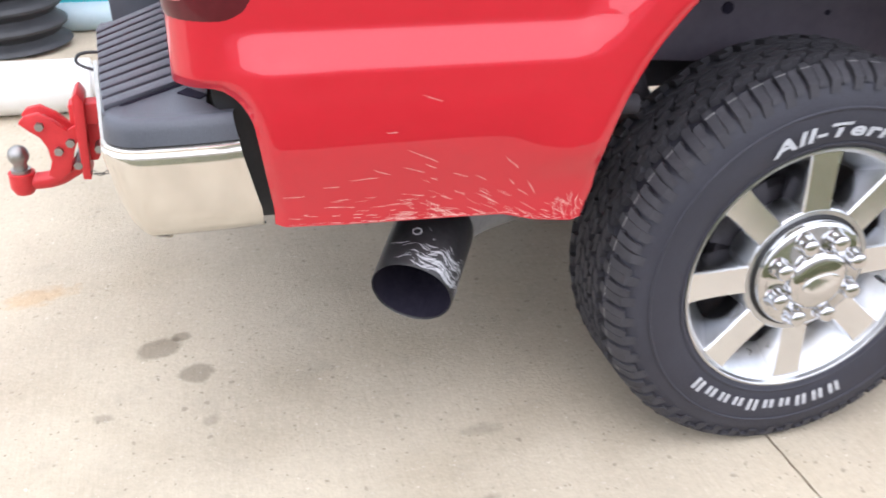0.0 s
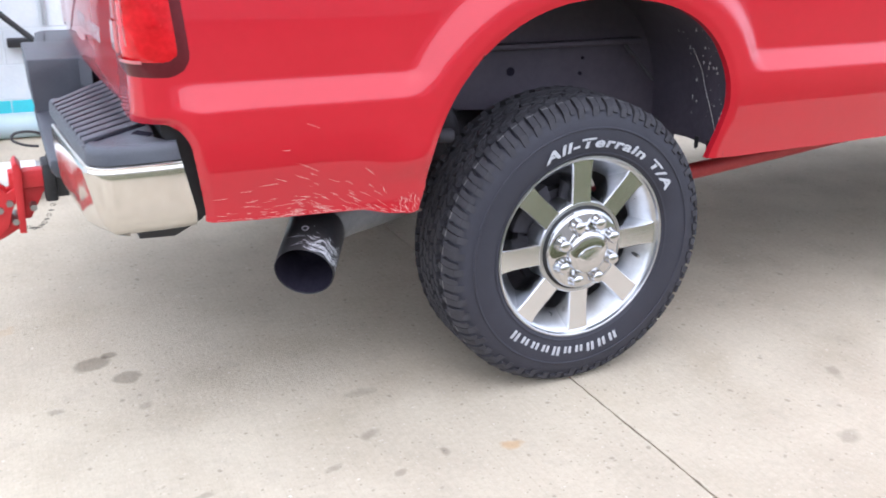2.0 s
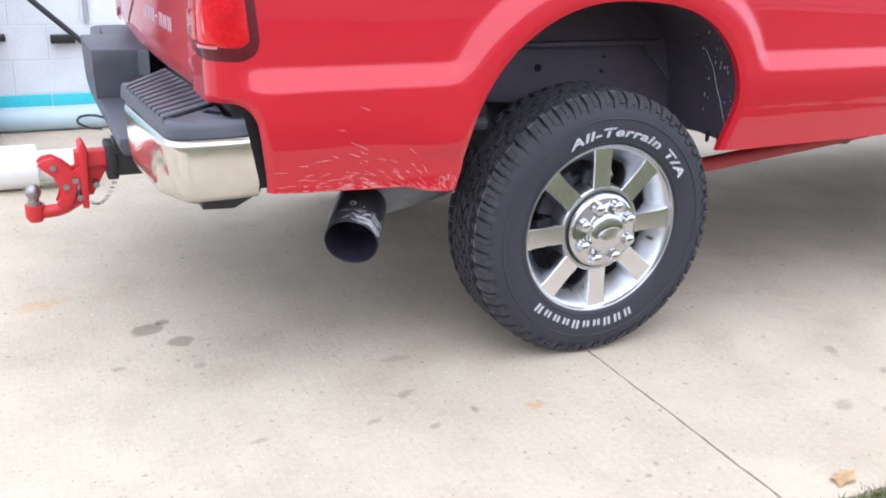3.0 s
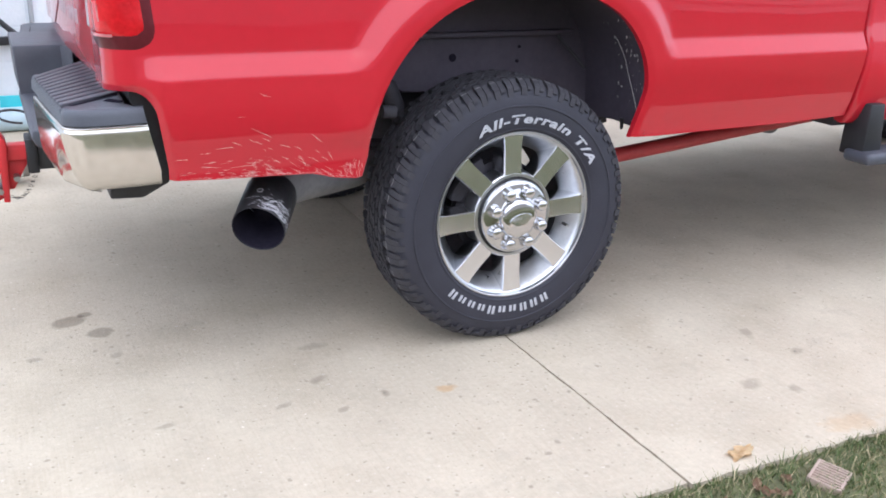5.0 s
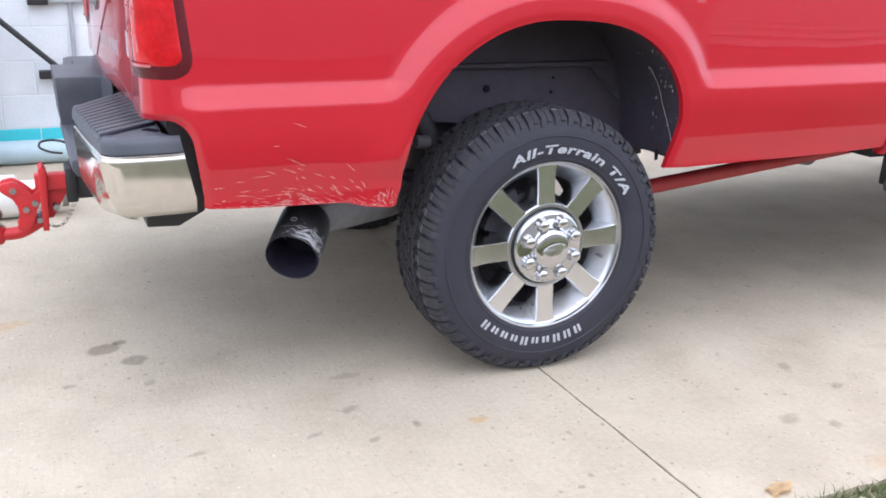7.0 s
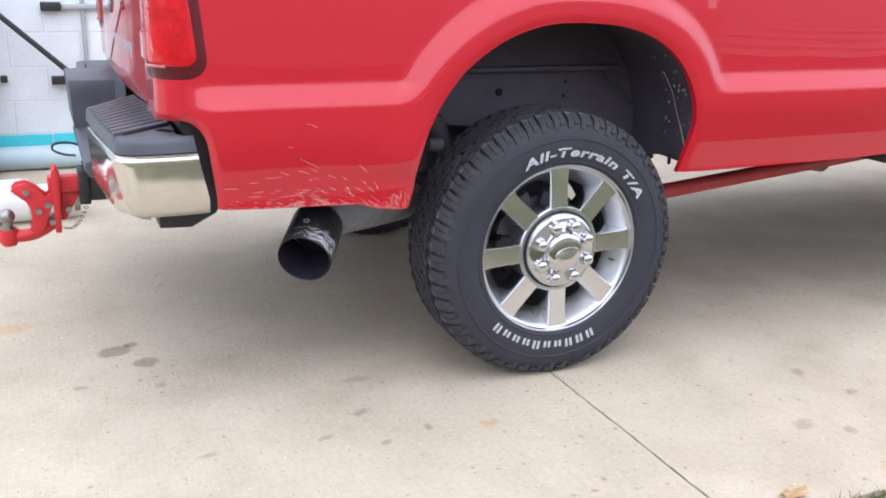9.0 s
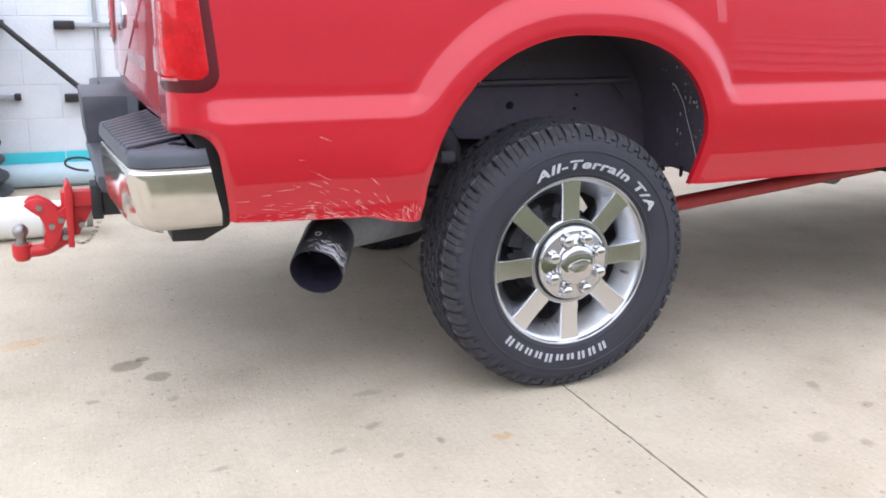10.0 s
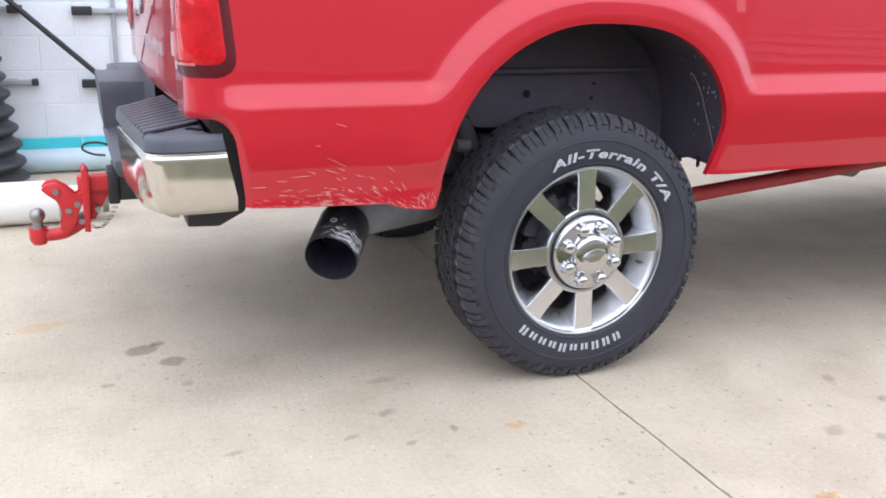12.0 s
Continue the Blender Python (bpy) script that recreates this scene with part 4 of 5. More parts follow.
def tyre_mesh():
    bm = bmesh.new()
    prof = [(0.262, 0.018), (0.268, 0.004), (0.276, -0.003), (0.290, -0.0085), (0.315, -0.0115), (0.345, -0.012), (0.372, -0.008), (0.392, -0.001), (0.404, 0.009), (0.4105, 0.022), (0.4130, 0.04)]
    back = [(r, TYRE_WIDE - y) for r, y in prof[::-1]]
    mid = [(0.4130, y) for y in np.linspace(0.06, TYRE_WIDE - 0.06, 6)]
    add_lathe(bm, prof + mid + back, 128)
    # fine rim of ribs near the bead
    add_lathe(bm, [(0.279, -0.0065), (0.281, -0.0088), (0.284, -0.0092), (0.286, -0.0088)], 96)
    add_lathe(bm, [(0.350, -0.0122), (0.352, -0.0142), (0.355, -0.0140), (0.357, -0.0115)], 96)

    def at(a, r, y):
        return bm.verts.new((r * math.sin(a), y, r * math.cos(a)))

    smooth_faces, worn = len(bm.faces), []
    periods = 27
    step = 2 * math.pi / periods

    def block(outline, k, flip, jit):
        y0, wide = 0.030, TYRE_WIDE - 0.06
        top, low = [], []
        for u, v in outline:
            vv = 1 - v if flip else v
            a, y = (k + u + 0.16 * math.sin(vv * 21) + (0.5 if flip else 0.0)) * step, y0 + vv * wide
            crown = 0.4290 - 0.004 * (2 * vv - 1) ** 4 + jit
            top.append(at(a, crown, y))
            low.append(at(a, 0.4125, y))
        bm.faces.new(top)
        for j in range(len(top)):
            i = (j + 1) % len(top)
            bm.faces.new([low[j], low[i], top[i], top[j]])

    hooked = [(0.03, 0.215), (0.20, 0.190), (0.28, 0.245), (0.44, 0.225), (0.50, 0.275), (0.40, 0.320), (0.30, 0.300), (0.22, 0.325), (0.06, 0.300)]
    wave = [(0.06, 0.345), (0.22, 0.360), (0.30, 0.335), (0.46, 0.350), (0.49, 0.420), (0.36, 0.450), (0.28, 0.405), (0.10, 0.425), (0.02, 0.390)]
    middle = [(0.02, 0.465), (0.18, 0.450), (0.28, 0.485), (0.42, 0.470), (0.48, 0.525), (0.32, 0.545), (0.22, 0.520), (0.08, 0.535)]
    rng = random.Random(3)
    for k in range(periods):
        for flip in (False, True):
            for poly in (hooked, wave, middle):
                mu, mv = sum(u for u, v in poly) / len(poly), sum(v for u, v in poly) / len(poly)
                for half in (0.0, 0.5):
                    slip = rng.uniform(-0.03, 0.03)
                    block([(mu + 0.93 * (u - mu) + half + slip, mv + 0.97 * (v - mv) + (0.012 if half else -0.006)) for u, v in poly], k, flip and poly is not middle, rng.uniform(-0.0008, 0.0004))
            for lug, (u0, u1) in enumerate(((0.02, 0.225), (0.245, 0.42), (0.51, 0.715), (0.735, 0.91))):
                # shoulder lugs in pairs, which run down the sidewall, long and short in turn
                half = lug % 2
                down = (0.384 if half == 0 else 0.398) + rng.uniform(-0.003, 0.004)
                face = [(0.4280, 0.056 - 0.018 * half), (0.4255, 0.036), (0.4175, 0.014), (0.4085, 0.0005), (down, -0.0075 if half == 0 else -0.0055)]
                base = [(0.4125, 0.056 - 0.018 * half), (0.4115, 0.036), (0.408, 0.022), (0.400, 0.012), (down - 0.003, 0.004)]
                turned = k + (0.25 if flip else 0) + rng.uniform(-0.012, 0.012)
                a0, a1 = (turned + u0) * step, (turned + u1) * step
                side = (lambda y: TYRE_WIDE - y) if flip else (lambda y: y)
                rows = []
                for a, lean in ((a0, 0.0), (a1, 0.0)):
                    skew = [0.018, 0.009, 0.0, -0.004, -0.010]
                    rows.append(([at(a + s, r, side(y)) for (r, y), s in zip(face, skew)], [at(a + s, r, side(y)) for (r, y), s in zip(base, skew)]))
                (f0, b0), (f1, b1) = rows
                if not flip and half == 0 and rng.random() < 0.85:
                    worn.append((a0 + 0.009, a1 + 0.006 + 0.02 * rng.random(), rng.uniform(0.0014, 0.0028)))
                for j in range(4):
                    bm.faces.new([f0[j], f0[j + 1], f1[j + 1], f1[j]])
                    bm.faces.new([f0[j], f0[j + 1], b0[j + 1], b0[j]])
                    bm.faces.new([f1[j], f1[j + 1], b1[j + 1], b1[j]])
                bm.faces.new([f0[0], f1[0], b1[0], b0[0]])
                bm.faces.new([f0[4], f1[4], b1[4], b0[4]])
    # pale worn line along the outer edge of the lugs
    scuffed = len(bm.faces)
    for a0, a1, w in worn:
        bm.faces.new([at(a0, 0.4266, 0.0385), at(a1, 0.4266, 0.0385), at(a1, 0.4266 - w * 0.5, 0.0385 - w), at(a0, 0.4266 - w * 0.5, 0.0385 - w)])
    # weight flattens the foot of the tyre a little
    for v in bm.verts:
        v.co.z = max(v.co.z, -HUB + 0.0005)
    for n, f in enumerate(bm.faces):
        f.material_index = 2 if n >= scuffed else 1 if n >= smooth_faces else 0
    return bm


def ring_text(body, start, span, size, base):
    """Words set round the sidewall, clockwise from the angle start."""
    cu = bpy.data.curves.new("words", "FONT")
    cu.body, cu.size, cu.shear, cu.offset, cu.space_character, cu.resolution_u = body, size, 0.2, 0.0012, 1.1, 3
    ob = new("words", cu)
    me = bpy.data.meshes.new_from_object(ob.evaluated_get(bpy.context.evaluated_depsgraph_get()))
    bpy.data.objects.remove(ob)
    bpy.data.curves.remove(cu)
    wide = max(v.co.x for v in me.vertices)
    grow = radians(span) * (base + 0.012) / wide
    tmp = bmesh.new()
    tmp.from_mesh(me)
    bmesh.ops.triangulate(tmp, faces=tmp.faces[:])
    bmesh.ops.subdivide_edges(tmp, edges=[e for e in tmp.edges if e.calc_length() > 0.01], cuts=2)
    bmesh.ops.triangulate(tmp, faces=tmp.faces[:])
    tmp.to_mesh(me)
    tmp.free()
    for v in me.vertices:
        a, r = radians(start) + grow * v.co.x / (base + 0.012), base + v.co.y
        v.co = (r * math.sin(a), -0.0118 - 0.0030 + 0.12 * max(0, 0.305 - r), r * math.cos(a))
    return me


def spoke_outline():
    return [(0.10, 0.033), (0.14, 0.0305), (0.19, 0.0300), (0.226, 0.0308), (0.246, 0.0325), (0.2540, 0.0345), (0.2585, 0.039)]


def rim_mesh():
    bm = bmesh.new()
    # outer lip, barrel
    add_lathe(bm, [(0.258, 0.024), (0.268, 0.008), (0.2725, 0.001), (0.2715, -0.0025), (0.2675, -0.003), (0.2655, -0.0015), (0.2645, 0.003), (0.2630, 0.0075), (0.2605, 0.0092), (0.2575, 0.0115), (0.2530, 0.018), (0.2440, 0.032), (0.2330, 0.049), (0.2220, 0.066), (0.214, 0.082)], 96)
    # hub
    add_lathe(bm, [(0.0, 0.012), (0.119, 0.012), (0.126, 0.010), (0.135, 0.0105), (0.1385, 0.014), (0.141, 0.030), (0.145, 0.075), (0.0, 0.08)], 72)
    # valve stem
    tmp = bmesh.new()
    add_lathe(tmp, [(0.0, -0.004), (0.005, -0.003), (0.0055, 0.03)], 10)
    tmp.transform(pose(0.222, 0.030, -0.066))
    join(bm, tmp)
    return bm


def spoke_mesh():
    bm = bmesh.new()
    rows = []
    for r, w in spoke_outline():
        face = 0.010 + 0.002 * math.sin(math.pi * (r - 0.10) / 0.17)
        rows.append([bm.verts.new((sgn * ww, y, r)) for sgn, ww, y in ((-1, w + 0.008, 0.075), (-1, w + 0.004, face + 0.022), (-1, w + 0.0008, face + 0.004), (-1, w - 0.0015, face), (1, w - 0.0015, face), (1, w + 0.0008, face + 0.004), (1, w + 0.004, face + 0.022), (1, w + 0.008, 0.075))])
    for a, b in zip(rows, rows[1:]):
        for j in range(7):
            bm.faces.new([a[j], a[j + 1], b[j + 1], b[j]])
        bm.faces.new([a[7], a[0], b[0], b[7]])
    return bm


def cap_mesh():
    bm = bmesh.new()
    add_lathe(bm, [(0.1185, 0.013), (0.1180, -0.004), (0.115, -0.008), (0.109, -0.010), (0.104, -0.012), (0.071, -0.016), (0.066, -0.020), (0.064, -0.030), (0.060, -0.036), (0.048, -0.040), (0.025, -0.042), (0.0, -0.0425)], 72)
    return bm


# the barrel's dark colour holds the shade behind the spokes
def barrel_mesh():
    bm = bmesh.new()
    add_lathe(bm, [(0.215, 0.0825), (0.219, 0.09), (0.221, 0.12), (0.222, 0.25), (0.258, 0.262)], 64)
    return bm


def groove_mesh():
    bm = bmesh.new()
    add_lathe(bm, [(0.117, 0.0105), (0.1255, 0.0085), (0.1265, 0.012)], 64)
    return bm


def lug_mesh():
    bm = bmesh.new()
    add_lathe(bm, [(0.023, -0.011), (0.0205, -0.016), (0.0185, -0.023), (0.0175, -0.038), (0.0135, -0.043), (0.0, -0.044)], 18)
    return bm


def oval_mesh():
    return prism([(0.041 * math.cos(a), 0.0185 * math.sin(a)) for a in np.linspace(0, 2 * math.pi, 28, endpoint=False)], -0.0445, -0.038, "y", pose(0, 0, 0, 0, -12, 0), 0.0015)


def plain(name, bm, material, smooth=40):
    ob = part(name, bm, material, None, "", smooth)
    me = ob.data
    bpy.data.objects.remove(ob)
    return me


WHEEL = {
    "rim": plain("rim", rim_mesh(), cast_metal, 35), "tyre": plain("tyre", tyre_mesh(), rubber, 32), "cap": plain("hub_cap", cap_mesh(), chrome, 40),
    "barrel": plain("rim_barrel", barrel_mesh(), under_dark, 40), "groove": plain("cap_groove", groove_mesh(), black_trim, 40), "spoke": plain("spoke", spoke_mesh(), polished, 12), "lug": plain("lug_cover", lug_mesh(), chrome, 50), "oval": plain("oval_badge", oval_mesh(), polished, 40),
}
WHEEL["tyre"].materials.append(tread_rubber)
WHEEL["tyre"].materials.append(worn_rubber)
WORDS = ring_text("All-Terrain T/A", -28.5, 89.0, 0.038, 0.3005)
WORDS.materials.append(white_letters)
# the maker's name as plain bars, one a letter
def bar_mesh(tall):
    bm = bmesh.new()
    quad = [(-0.015, 0.300), (0.015, 0.300), (0.015, 0.300 + tall), (-0.015, 0.300 + tall)]
    bm.faces.new([bm.verts.new((r * math.sin(q), -0.0148 + 0.12 * max(0, 0.305 - r), r * math.cos(q))) for q, r in quad])
    return bm


TALL_BAR, LOW_BAR = plain("sidewall_bar", bar_mesh(0.028), white_letters, 0), plain("sidewall_bar", bar_mesh(0.021), white_letters, 0)


def wheel(x, y, flip):
    w = new("wheel", WHEEL["rim"])
    w.parent = truck
    w.matrix_world = pose(x, y, HUB, 0, 0, 180 if flip else 0)
    tagged(w, "polished eight-spoke wheel with white-lettered tyre")
    def sub(name, me, label=""):
        ob = new(name, me)
        ob.parent = w
        return tagged(ob, label)
    sub("tyre", WHEEL["tyre"], "black all-terrain tyre with chunky tread")
    sub("hub_cap", WHEEL["cap"], "chrome hub cap")
    sub("rim_barrel", WHEEL["barrel"], "inner barrel, coloured dark for the shade behind the spokes")
    sub("cap_groove", WHEEL["groove"], "dark ring round the cap")
    sub("oval_badge", WHEEL["oval"], "plain oval badge")
    sub("tyre_lettering", WORDS, "raised white lettering")
    for k in range(10):
        for off in (-0.027, 0.023):
            sub("sidewall_bar", TALL_BAR if k in (0, 1, 2, 5, 9) else LOW_BAR).rotation_euler = (0, radians(157.5 + 7.3 * k) + off, 0)
    for k in range(8):
        sub("spoke", WHEEL["spoke"]).rotation_euler = (0, radians(-2.5 + 45 * k), 0)
    for k in range(8):
        ob = sub("lug_cover", WHEEL["lug"], "chrome lug cover")
        a = radians(20 + 45 * k)
        ob.location = (0.0875 * math.sin(a), 0, 0.0875 * math.cos(a))
    return w


for wx in (0.0, 3.96):
    wheel(wx, 0.0, False)
    wheel(wx, 2 * CY, True)

# ---- underbody ----
for side, yy in ((1, 0.10), (-1, 2 * CY - 0.10)):
    disc = bmesh.new()
    add_lathe(disc, [(0.0, 0.0), (0.160, 0.0), (0.160, 0.03), (0.0, 0.03)], 40, m=pose(0, yy - (0 if side > 0 else 0.03), HUB))
    part("brake_disc", disc, under_dark, truck, "dark brake disc")
# added plate that blocks bright ground from the left spoke windows
part("ground_blocker", prism([(0.215 * math.cos(a), HUB + 0.215 * math.sin(a)) for a in np.linspace(1.05, 4.5, 24)] + [(0.06 * math.cos(a), HUB + 0.06 * math.sin(a)) for a in np.linspace(4.5, 1.05, 12)], 0.165, 0.170, "y"), under_dark, truck, "dark plate added to block the bright ground behind the spokes", 0)
part("brake_caliper", prism([(0.19 * math.cos(a), HUB + 0.19 * math.sin(a)) for a in np.linspace(2.0, 2.9, 6)] + [(0.13 * math.cos(a), HUB + 0.13 * math.sin(a)) for a in np.linspace(2.9, 2.0, 6)], 0.085, 0.16, "y", None, 0.004), under_dark, truck)
part("rear_axle", tube([(0, 0.16, HUB), (0, 0.70, HUB), (0, 0.80, HUB), (0, CY, HUB), (0, 1.16, HUB), (0, 1.26, HUB), (0, 2 * CY - 0.16, HUB)], 0.05, 20, True, [0.052, 0.055, 0.08, 0.13, 0.08, 0.055, 0.052]), under_dark, truck, "dirty black axle")
for yy in (0.46, 2 * CY - 0.54):
    part("frame_rail", prism([(-1.20, 0.62), (-0.55, 0.62), (-0.35, 0.68), (0.35, 0.68), (0.55, 0.60), (4.4, 0.60), (4.4, 0.76), (0.6, 0.76), (0.4, 0.79), (-1.20, 0.79)], yy, yy + 0.08, "y", None, 0.008), under_dark, truck, "dirty black frame rail")
for yy in (0.38, 2 * CY - 0.46):
    spring = bmesh.new()
    for k in range(4):
        half = 0.75 - 0.15 * k
        pts = [Vector((x, yy + 0.04, 0.575 + 0.08 * (x / 0.75) ** 2 - 0.014 * k)) for x in np.linspace(-half, half, 13)]
        for a, b in zip(pts, pts[1:]):
            add_box(spring, (0, -0.035, -0.006), ((b - a).length, 0.035, 0.006), 0, Matrix.Translation(a) @ (b - a).to_track_quat("X", "Z").to_matrix().to_4x4())
    part("leaf_spring", spring, under_dark, truck, "dirty leaf spring", 0)
part("shock_absorber", tube([(-0.33, 0.36, 0.90), (-0.30, 0.36, 0.80), (-0.29, 0.36, 0.79), (-0.12, 0.38, 0.42)], 0.03, 16, True, [0.022, 0.022, 0.03, 0.03]), under_dark, truck, "dirty black shock absorber")
part("bump_stop", tube([(-0.385, 0.17, 0.745), (-0.342, 0.17, 0.742)], 0.020, 14), under_dark, truck, "dirty bump stop")
part("traction_bar", tube([(0.06, 0.33, 0.435), (0.10, 0.33, 0.442), (1.75, 0.40, 0.575)], 0.028, 16), red_dusty, truck, "red traction bar")
part("fuel_tank", box((0.75, 0.62, 0.56), (2.3, 1.15, 0.80), 0.04), under_dark, truck)


def wheelhouse():
    """The dark inside of the wheel opening: arched roof, front wall, back panel with ribs."""
    bm = bmesh.new()
    n = 30
    rings = []
    for k in range(n + 1):
        a = radians(-2 + 170 * k / n)
        if math.cos(a) > 0 and math.sin(a) > 0:
            p = (-0.028 + 0.505 * math.cos(a) ** 0.74, 0.655 + 0.470 * math.sin(a) ** 0.74)
        else:
            p = (-0.028 + (0.505 if math.cos(a) > 0 else 0.478) * math.cos(a), 0.655 + 0.470 * math.sin(a))
        rings.append([bm.verts.new((p[0] + s, y, p[1] + s)) for y, s in ((0.010, 0.006), (0.03, 0.016), (0.20, 0.02), (0.37, 0.01))])
    for a, b in zip(rings, rings[1:]):
        for k in range(3):
            bm.faces.new([a[k], a[k + 1], b[k + 1], b[k]])
    return bm


part("wheel_arch_liner", wheelhouse(), liner_dark, truck, "black dusty wheel arch liner", 60)
inner = bmesh.new()
add_prism(inner, [(-0.62, 0.82), (-0.30, 0.82), (-0.235, 0.76), (0.18, 0.74), (0.24, 0.60), (0.52, 0.60), (0.52, 1.16), (-0.62, 1.16)], 0.37, 0.40, "y", None, 0.004)
part("inner_fender", inner, liner_dark, truck, "dark grey inner panel")
part("fender_rib", box((-0.62, 0.335, 0.936), (0.40, 0.369, 0.953), 0.006), liner_dark, truck)
part("fender_brace", tube([(0.33, 0.335, 0.935), (0.425, 0.30, 0.825)], 0.006, 10), under_dark, truck)
for x, z, r in ((-0.054, 0.867, 0.013), (0.193, 0.848, 0.006), (0.199, 0.896, 0.005)):
    part("panel_hole", tube([(x, 0.366, z), (x, 0.3695, z)], r, 16), soot_and_shade, truck, "dark drain hole")


def splashes():
    rng = random.Random(9)
    bm = bmesh.new()
    for _ in range(46):
        a, y = radians(rng.uniform(4, 42)), rng.choice((0.10, 0.04, 0.17, 0.045, 0.07)) + rng.uniform(-0.015, 0.015)
        x, z, r = -0.031 + 0.519 * math.cos(a) ** 0.74, 0.655 + 0.486 * math.copysign(abs(math.sin(a)) ** 0.74, a), rng.uniform(0.0007, 0.0032)
        tmp = bmesh.new()
        bmesh.ops.create_icosphere(tmp, subdivisions=1, radius=r)
        tmp.transform(pose(x + 0.004, y, z) @ Matrix.Diagonal((0.5, 1, rng.uniform(1, 3.2), 1)))
        join(bm, tmp)
    pts = curve_points([(0.412, 0.125, 0.95), (0.440, 0.11, 0.89), (0.455, 0.105, 0.84), (0.467, 0.075, 0.76), (0.470, 0.04, 0.68)], 5)
    add_tube(bm, [p + Vector((0.010, 0, 0)) for p in pts], 0.0009, 6)
    return bm


tagged(part("mud_splashes", splashes(), dried_mud, truck, "pale dried splashes on the liner"), kind="stuff")

for y, x, z, w, h in ((0.040, 0.474, 0.650, 0.014, 0.012), (0.078, 0.478, 0.648, 0.010, 0.020), (0.125, 0.474, 0.650, 0.018, 0.010)):
    part("torn_liner_edge", prism([(y - w / 2, z + 0.03), (y + w / 2, z + 0.03), (y + w * 0.4, z - h * 0.4), (y + w * 0.1, z - h), (y - w * 0.15, z - h * 0.7), (y - w * 0.45, z - h * 0.2)], x, x + 0.003, "x"), black_trim, truck, "torn hanging edge of the liner", 0)

# exhaust
TIP, AIM = Vector((-0.815, 0.028, 0.464)), Vector((0.5, 0.866, 0.364)).normalized()


def exhaust_tip():
    bm = bmesh.new()
    prof = [(0.0745, 0.02), (0.0735, 0.001), (0.0750, -0.001), (0.0765, 0.002), (0.0765, 0.165), (0.073, 0.178), (0.060, 0.181)]
    add_lathe(bm, prof, 48)
    turn = AIM.to_track_quat("Y", "Z").to_matrix().to_4x4()
    bm.transform(Matrix.Translation(TIP) @ turn)
    return bm


tip = part("exhaust_tip", exhaust_tip(), pipe_black, truck, "wide sooty black exhaust tip, scraped at the mouth")
inside = bmesh.new()
add_lathe(inside, [(0.0735, 0.0035), (0.072, 0.13), (0.0, 0.133)], 40)
inside.transform(Matrix.Translation(TIP) @ AIM.to_track_quat("Y", "Z").to_matrix().to_4x4())
part("tip_inside", inside, soot_and_shade, tip, "black sooty inside", 0)
bend = curve_points([TIP + AIM * 0.135, TIP + AIM * 0.16, (-0.66, 0.225, 0.532), (-0.515, 0.305, 0.528), (-0.353, 0.42, 0.52), (-0.22, 0.55, 0.55), (-0.05, 0.76, 0.69), (0.3, 0.80, 0.70), (0.62, 0.72, 0.68), (1.6, 0.56, 0.52)], 8)
part("exhaust_pipe", tube(bend, 0.064, 28), pipe_dusty, truck, "dusty grey exhaust pipe")


def tip_marks():
    rng = random.Random(21)
    bm = bmesh.new()
    turn = Matrix.Translation(TIP) @ AIM.to_track_quat("Y", "Z").to_matrix().to_4x4()
    for _ in range(150):
        a, y = radians(rng.gauss(50, 28)), 0.006 + abs(rng.gauss(0, 0.030))
        long, wid = rng.uniform(0.06, 0.40), rng.uniform(0.0003, 0.0011)
        pairs = []
        for k in range(6):
            t = k / 5
            q, yy = a + long * (t - 0.5), y + 0.004 * math.sin(3 * t + a * 9)
            pairs.append([bm.verts.new(turn @ Vector((0.0771 * math.sin(q), yy + s * wid * (0.4 + math.sin(math.pi * t)), 0.0771 * math.cos(q)))) for s in (-1, 1)])
        for p, q in zip(pairs, pairs[1:]):
            bm.faces.new([p[0], p[1], q[1], q[0]])
    circle = [turn @ Vector((0.0775 * math.sin(0.008 * math.cos(q) / 0.077 - 0.05), 0.080 + 0.008 * math.sin(q), 0.0775)) for q in np.linspace(0, 2 * math.pi, 15)]
    add_tube(bm, circle, 0.001, 5, False)
    return bm


tagged(part("tip_scuffing", tip_marks(), bare_metal, tip, "bare scrape marks", 0), kind="stuff")


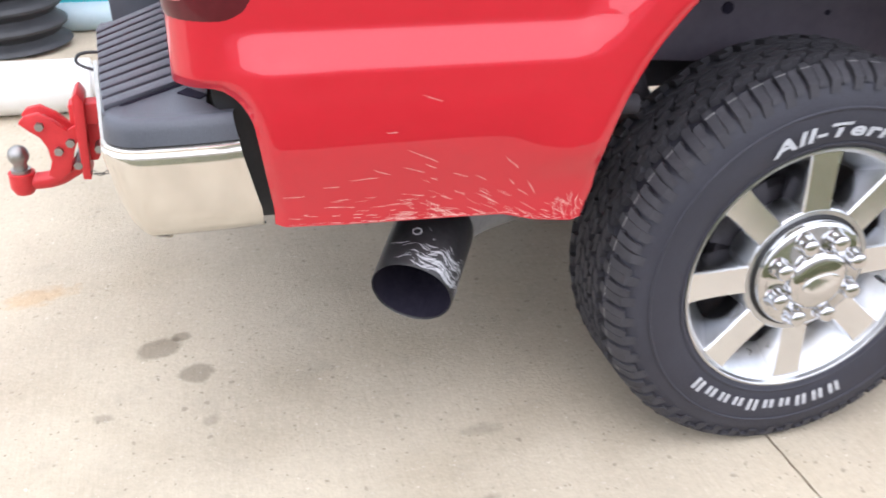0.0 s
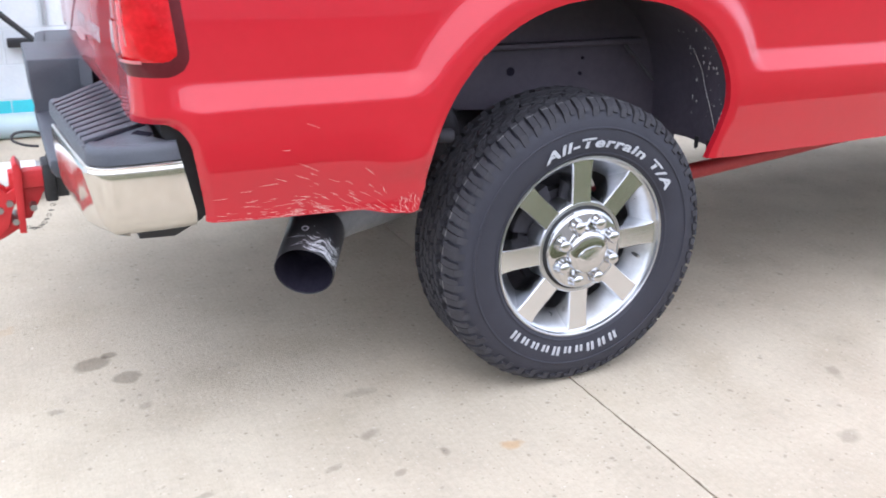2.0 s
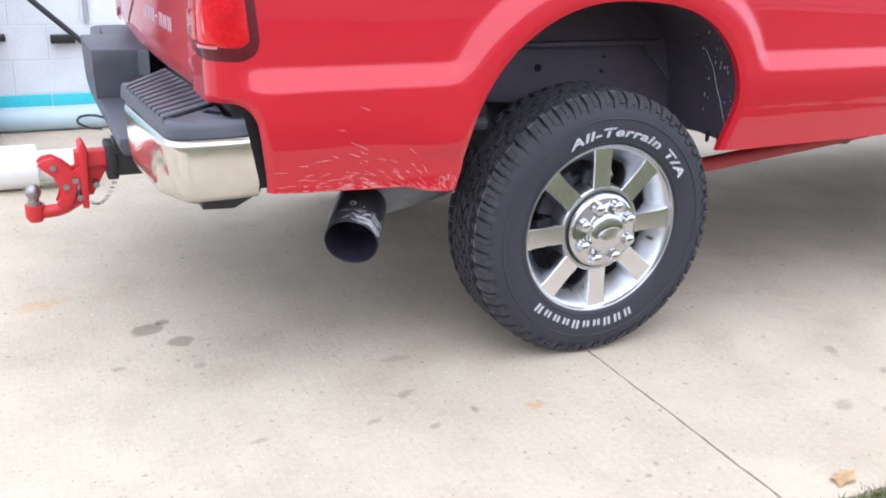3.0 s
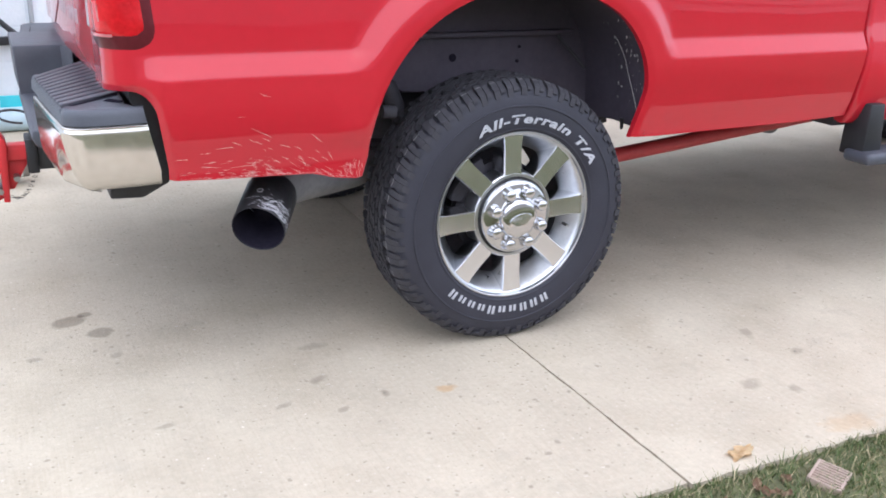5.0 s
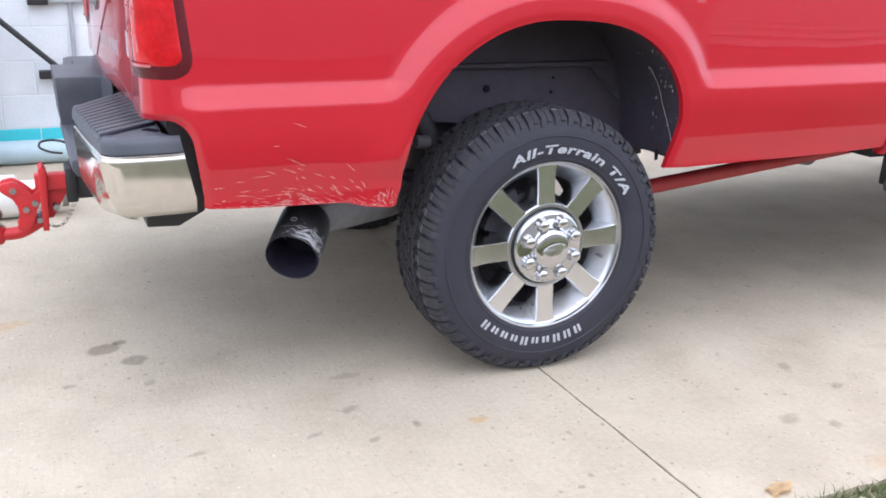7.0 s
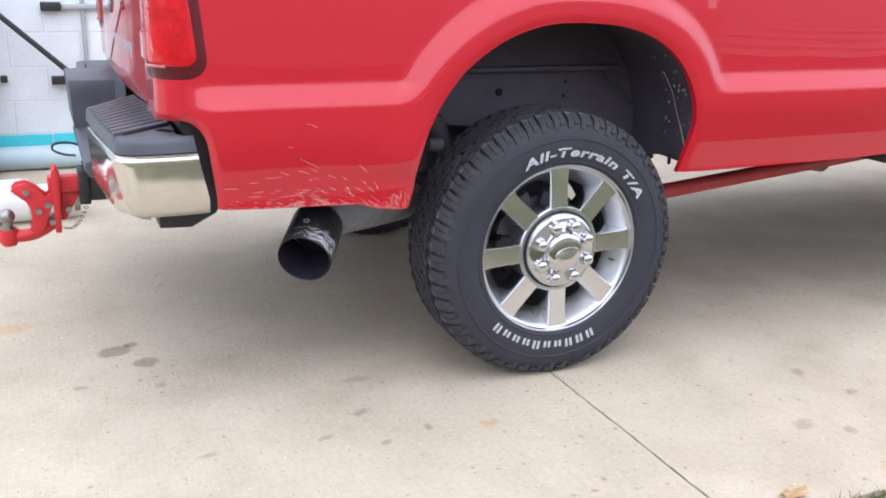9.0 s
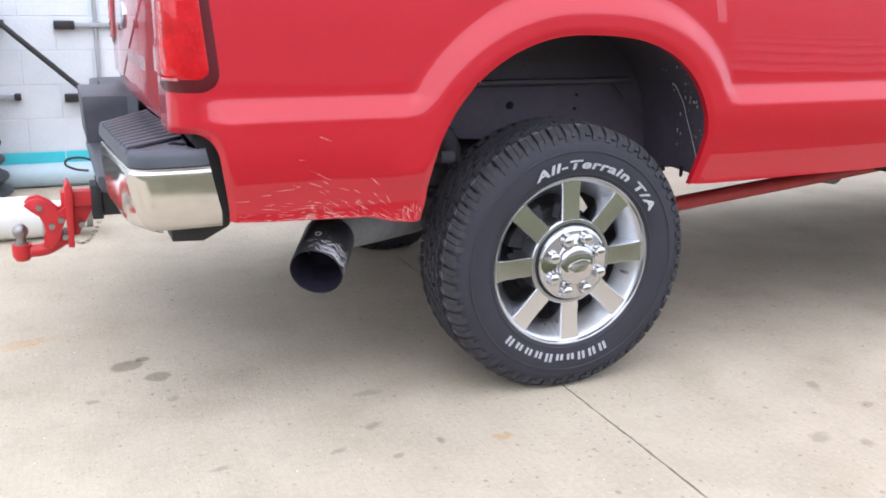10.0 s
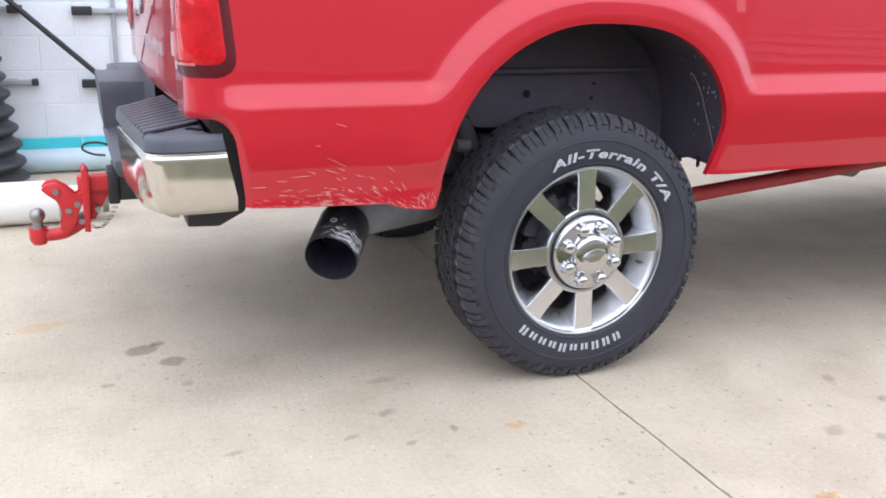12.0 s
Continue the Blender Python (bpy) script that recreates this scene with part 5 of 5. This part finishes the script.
# ---- cab, ahead of the bed ----
def cab_mesh(mirror):
    """Lower cab shell: sill, shoulder and tucked rocker, rounded rear edge."""
    bm = bmesh.new()
    prof = [(0.62, 0.03), (0.64, 0.01), (0.70, -0.015), (0.80, -0.032), (0.905, -0.036), (0.965, -0.010), (1.10, -0.008), (1.30, 0.0), (1.42, 0.02)]
    xs = [(1.418, 0.03), (1.42, 0.012), (1.428, 0.003), (1.44, 0), (1.8, 0), (2.4, 0), (3.1, 0), (3.35, 0)]
    rows = [[bm.verts.new((x, (y + i) if not mirror else 2 * CY - y - i, z)) for z, y in prof] for x, i in xs]
    for a, b in zip(rows, rows[1:]):
        for k in range(len(prof) - 1):
            bm.faces.new([a[k], a[k + 1], b[k + 1], b[k]])
    return bm


cab = part("cab", cab_mesh(False), red_paint, truck, "red cab side ahead of the bed gap", 50)
part("cab_side", cab_mesh(True), red_paint, cab, "", 50)
CAB_TOP = [(1.45, 1.42), (1.55, 1.93), (1.75, 1.98), (3.0, 1.97), (3.72, 1.42)]
part("cab_top", prism(CAB_TOP, 0.10, 2 * CY - 0.10, "y", None, 0.04), red_paint, cab, "", 50)
part("cab_back", box((1.425, 0.03, 0.62), (1.455, 2 * CY - 0.03, 1.45), 0.01), red_paint, cab)
for y0 in (0.092, 2 * CY - 0.098):
    part("side_window", prism([(1.68, 1.46), (1.74, 1.88), (2.95, 1.88), (3.45, 1.46)], y0, y0 + 0.006, "y"), glass, cab, "dark side window", 0)
part("hood", prism([(3.35, 0.95), (3.35, 1.40), (3.72, 1.40), (4.75, 1.30), (4.86, 1.18), (4.88, 0.75), (4.46, 0.75), (4.44, 0.95)], 0.02, 2 * CY - 0.02, "y", None, 0.03), red_paint, truck, "red hood and front wings", 50)
part("cab_floor", box((1.42, 0.08, 0.60), (3.4, 2 * CY - 0.08, 0.66)), under_dark, truck, "", 0)
for side, y0, y1 in ((1, -0.095, 0.035), (-1, 2 * CY - 0.035, 2 * CY + 0.095)):
    board = part("running_board", box((1.445, y0, 0.478), (3.3, y1, 0.525), 0.018, None, 3), black_plastic, truck, "black running board")
    part("board_bracket", prism([(1.46, 0.50), (1.47, 0.70), (1.54, 0.70), (1.56, 0.50)], y0 + 0.05, y1 + (0.03 if side > 0 else -0.03), "y", None, 0.006), black_trim, board, "black bracket")
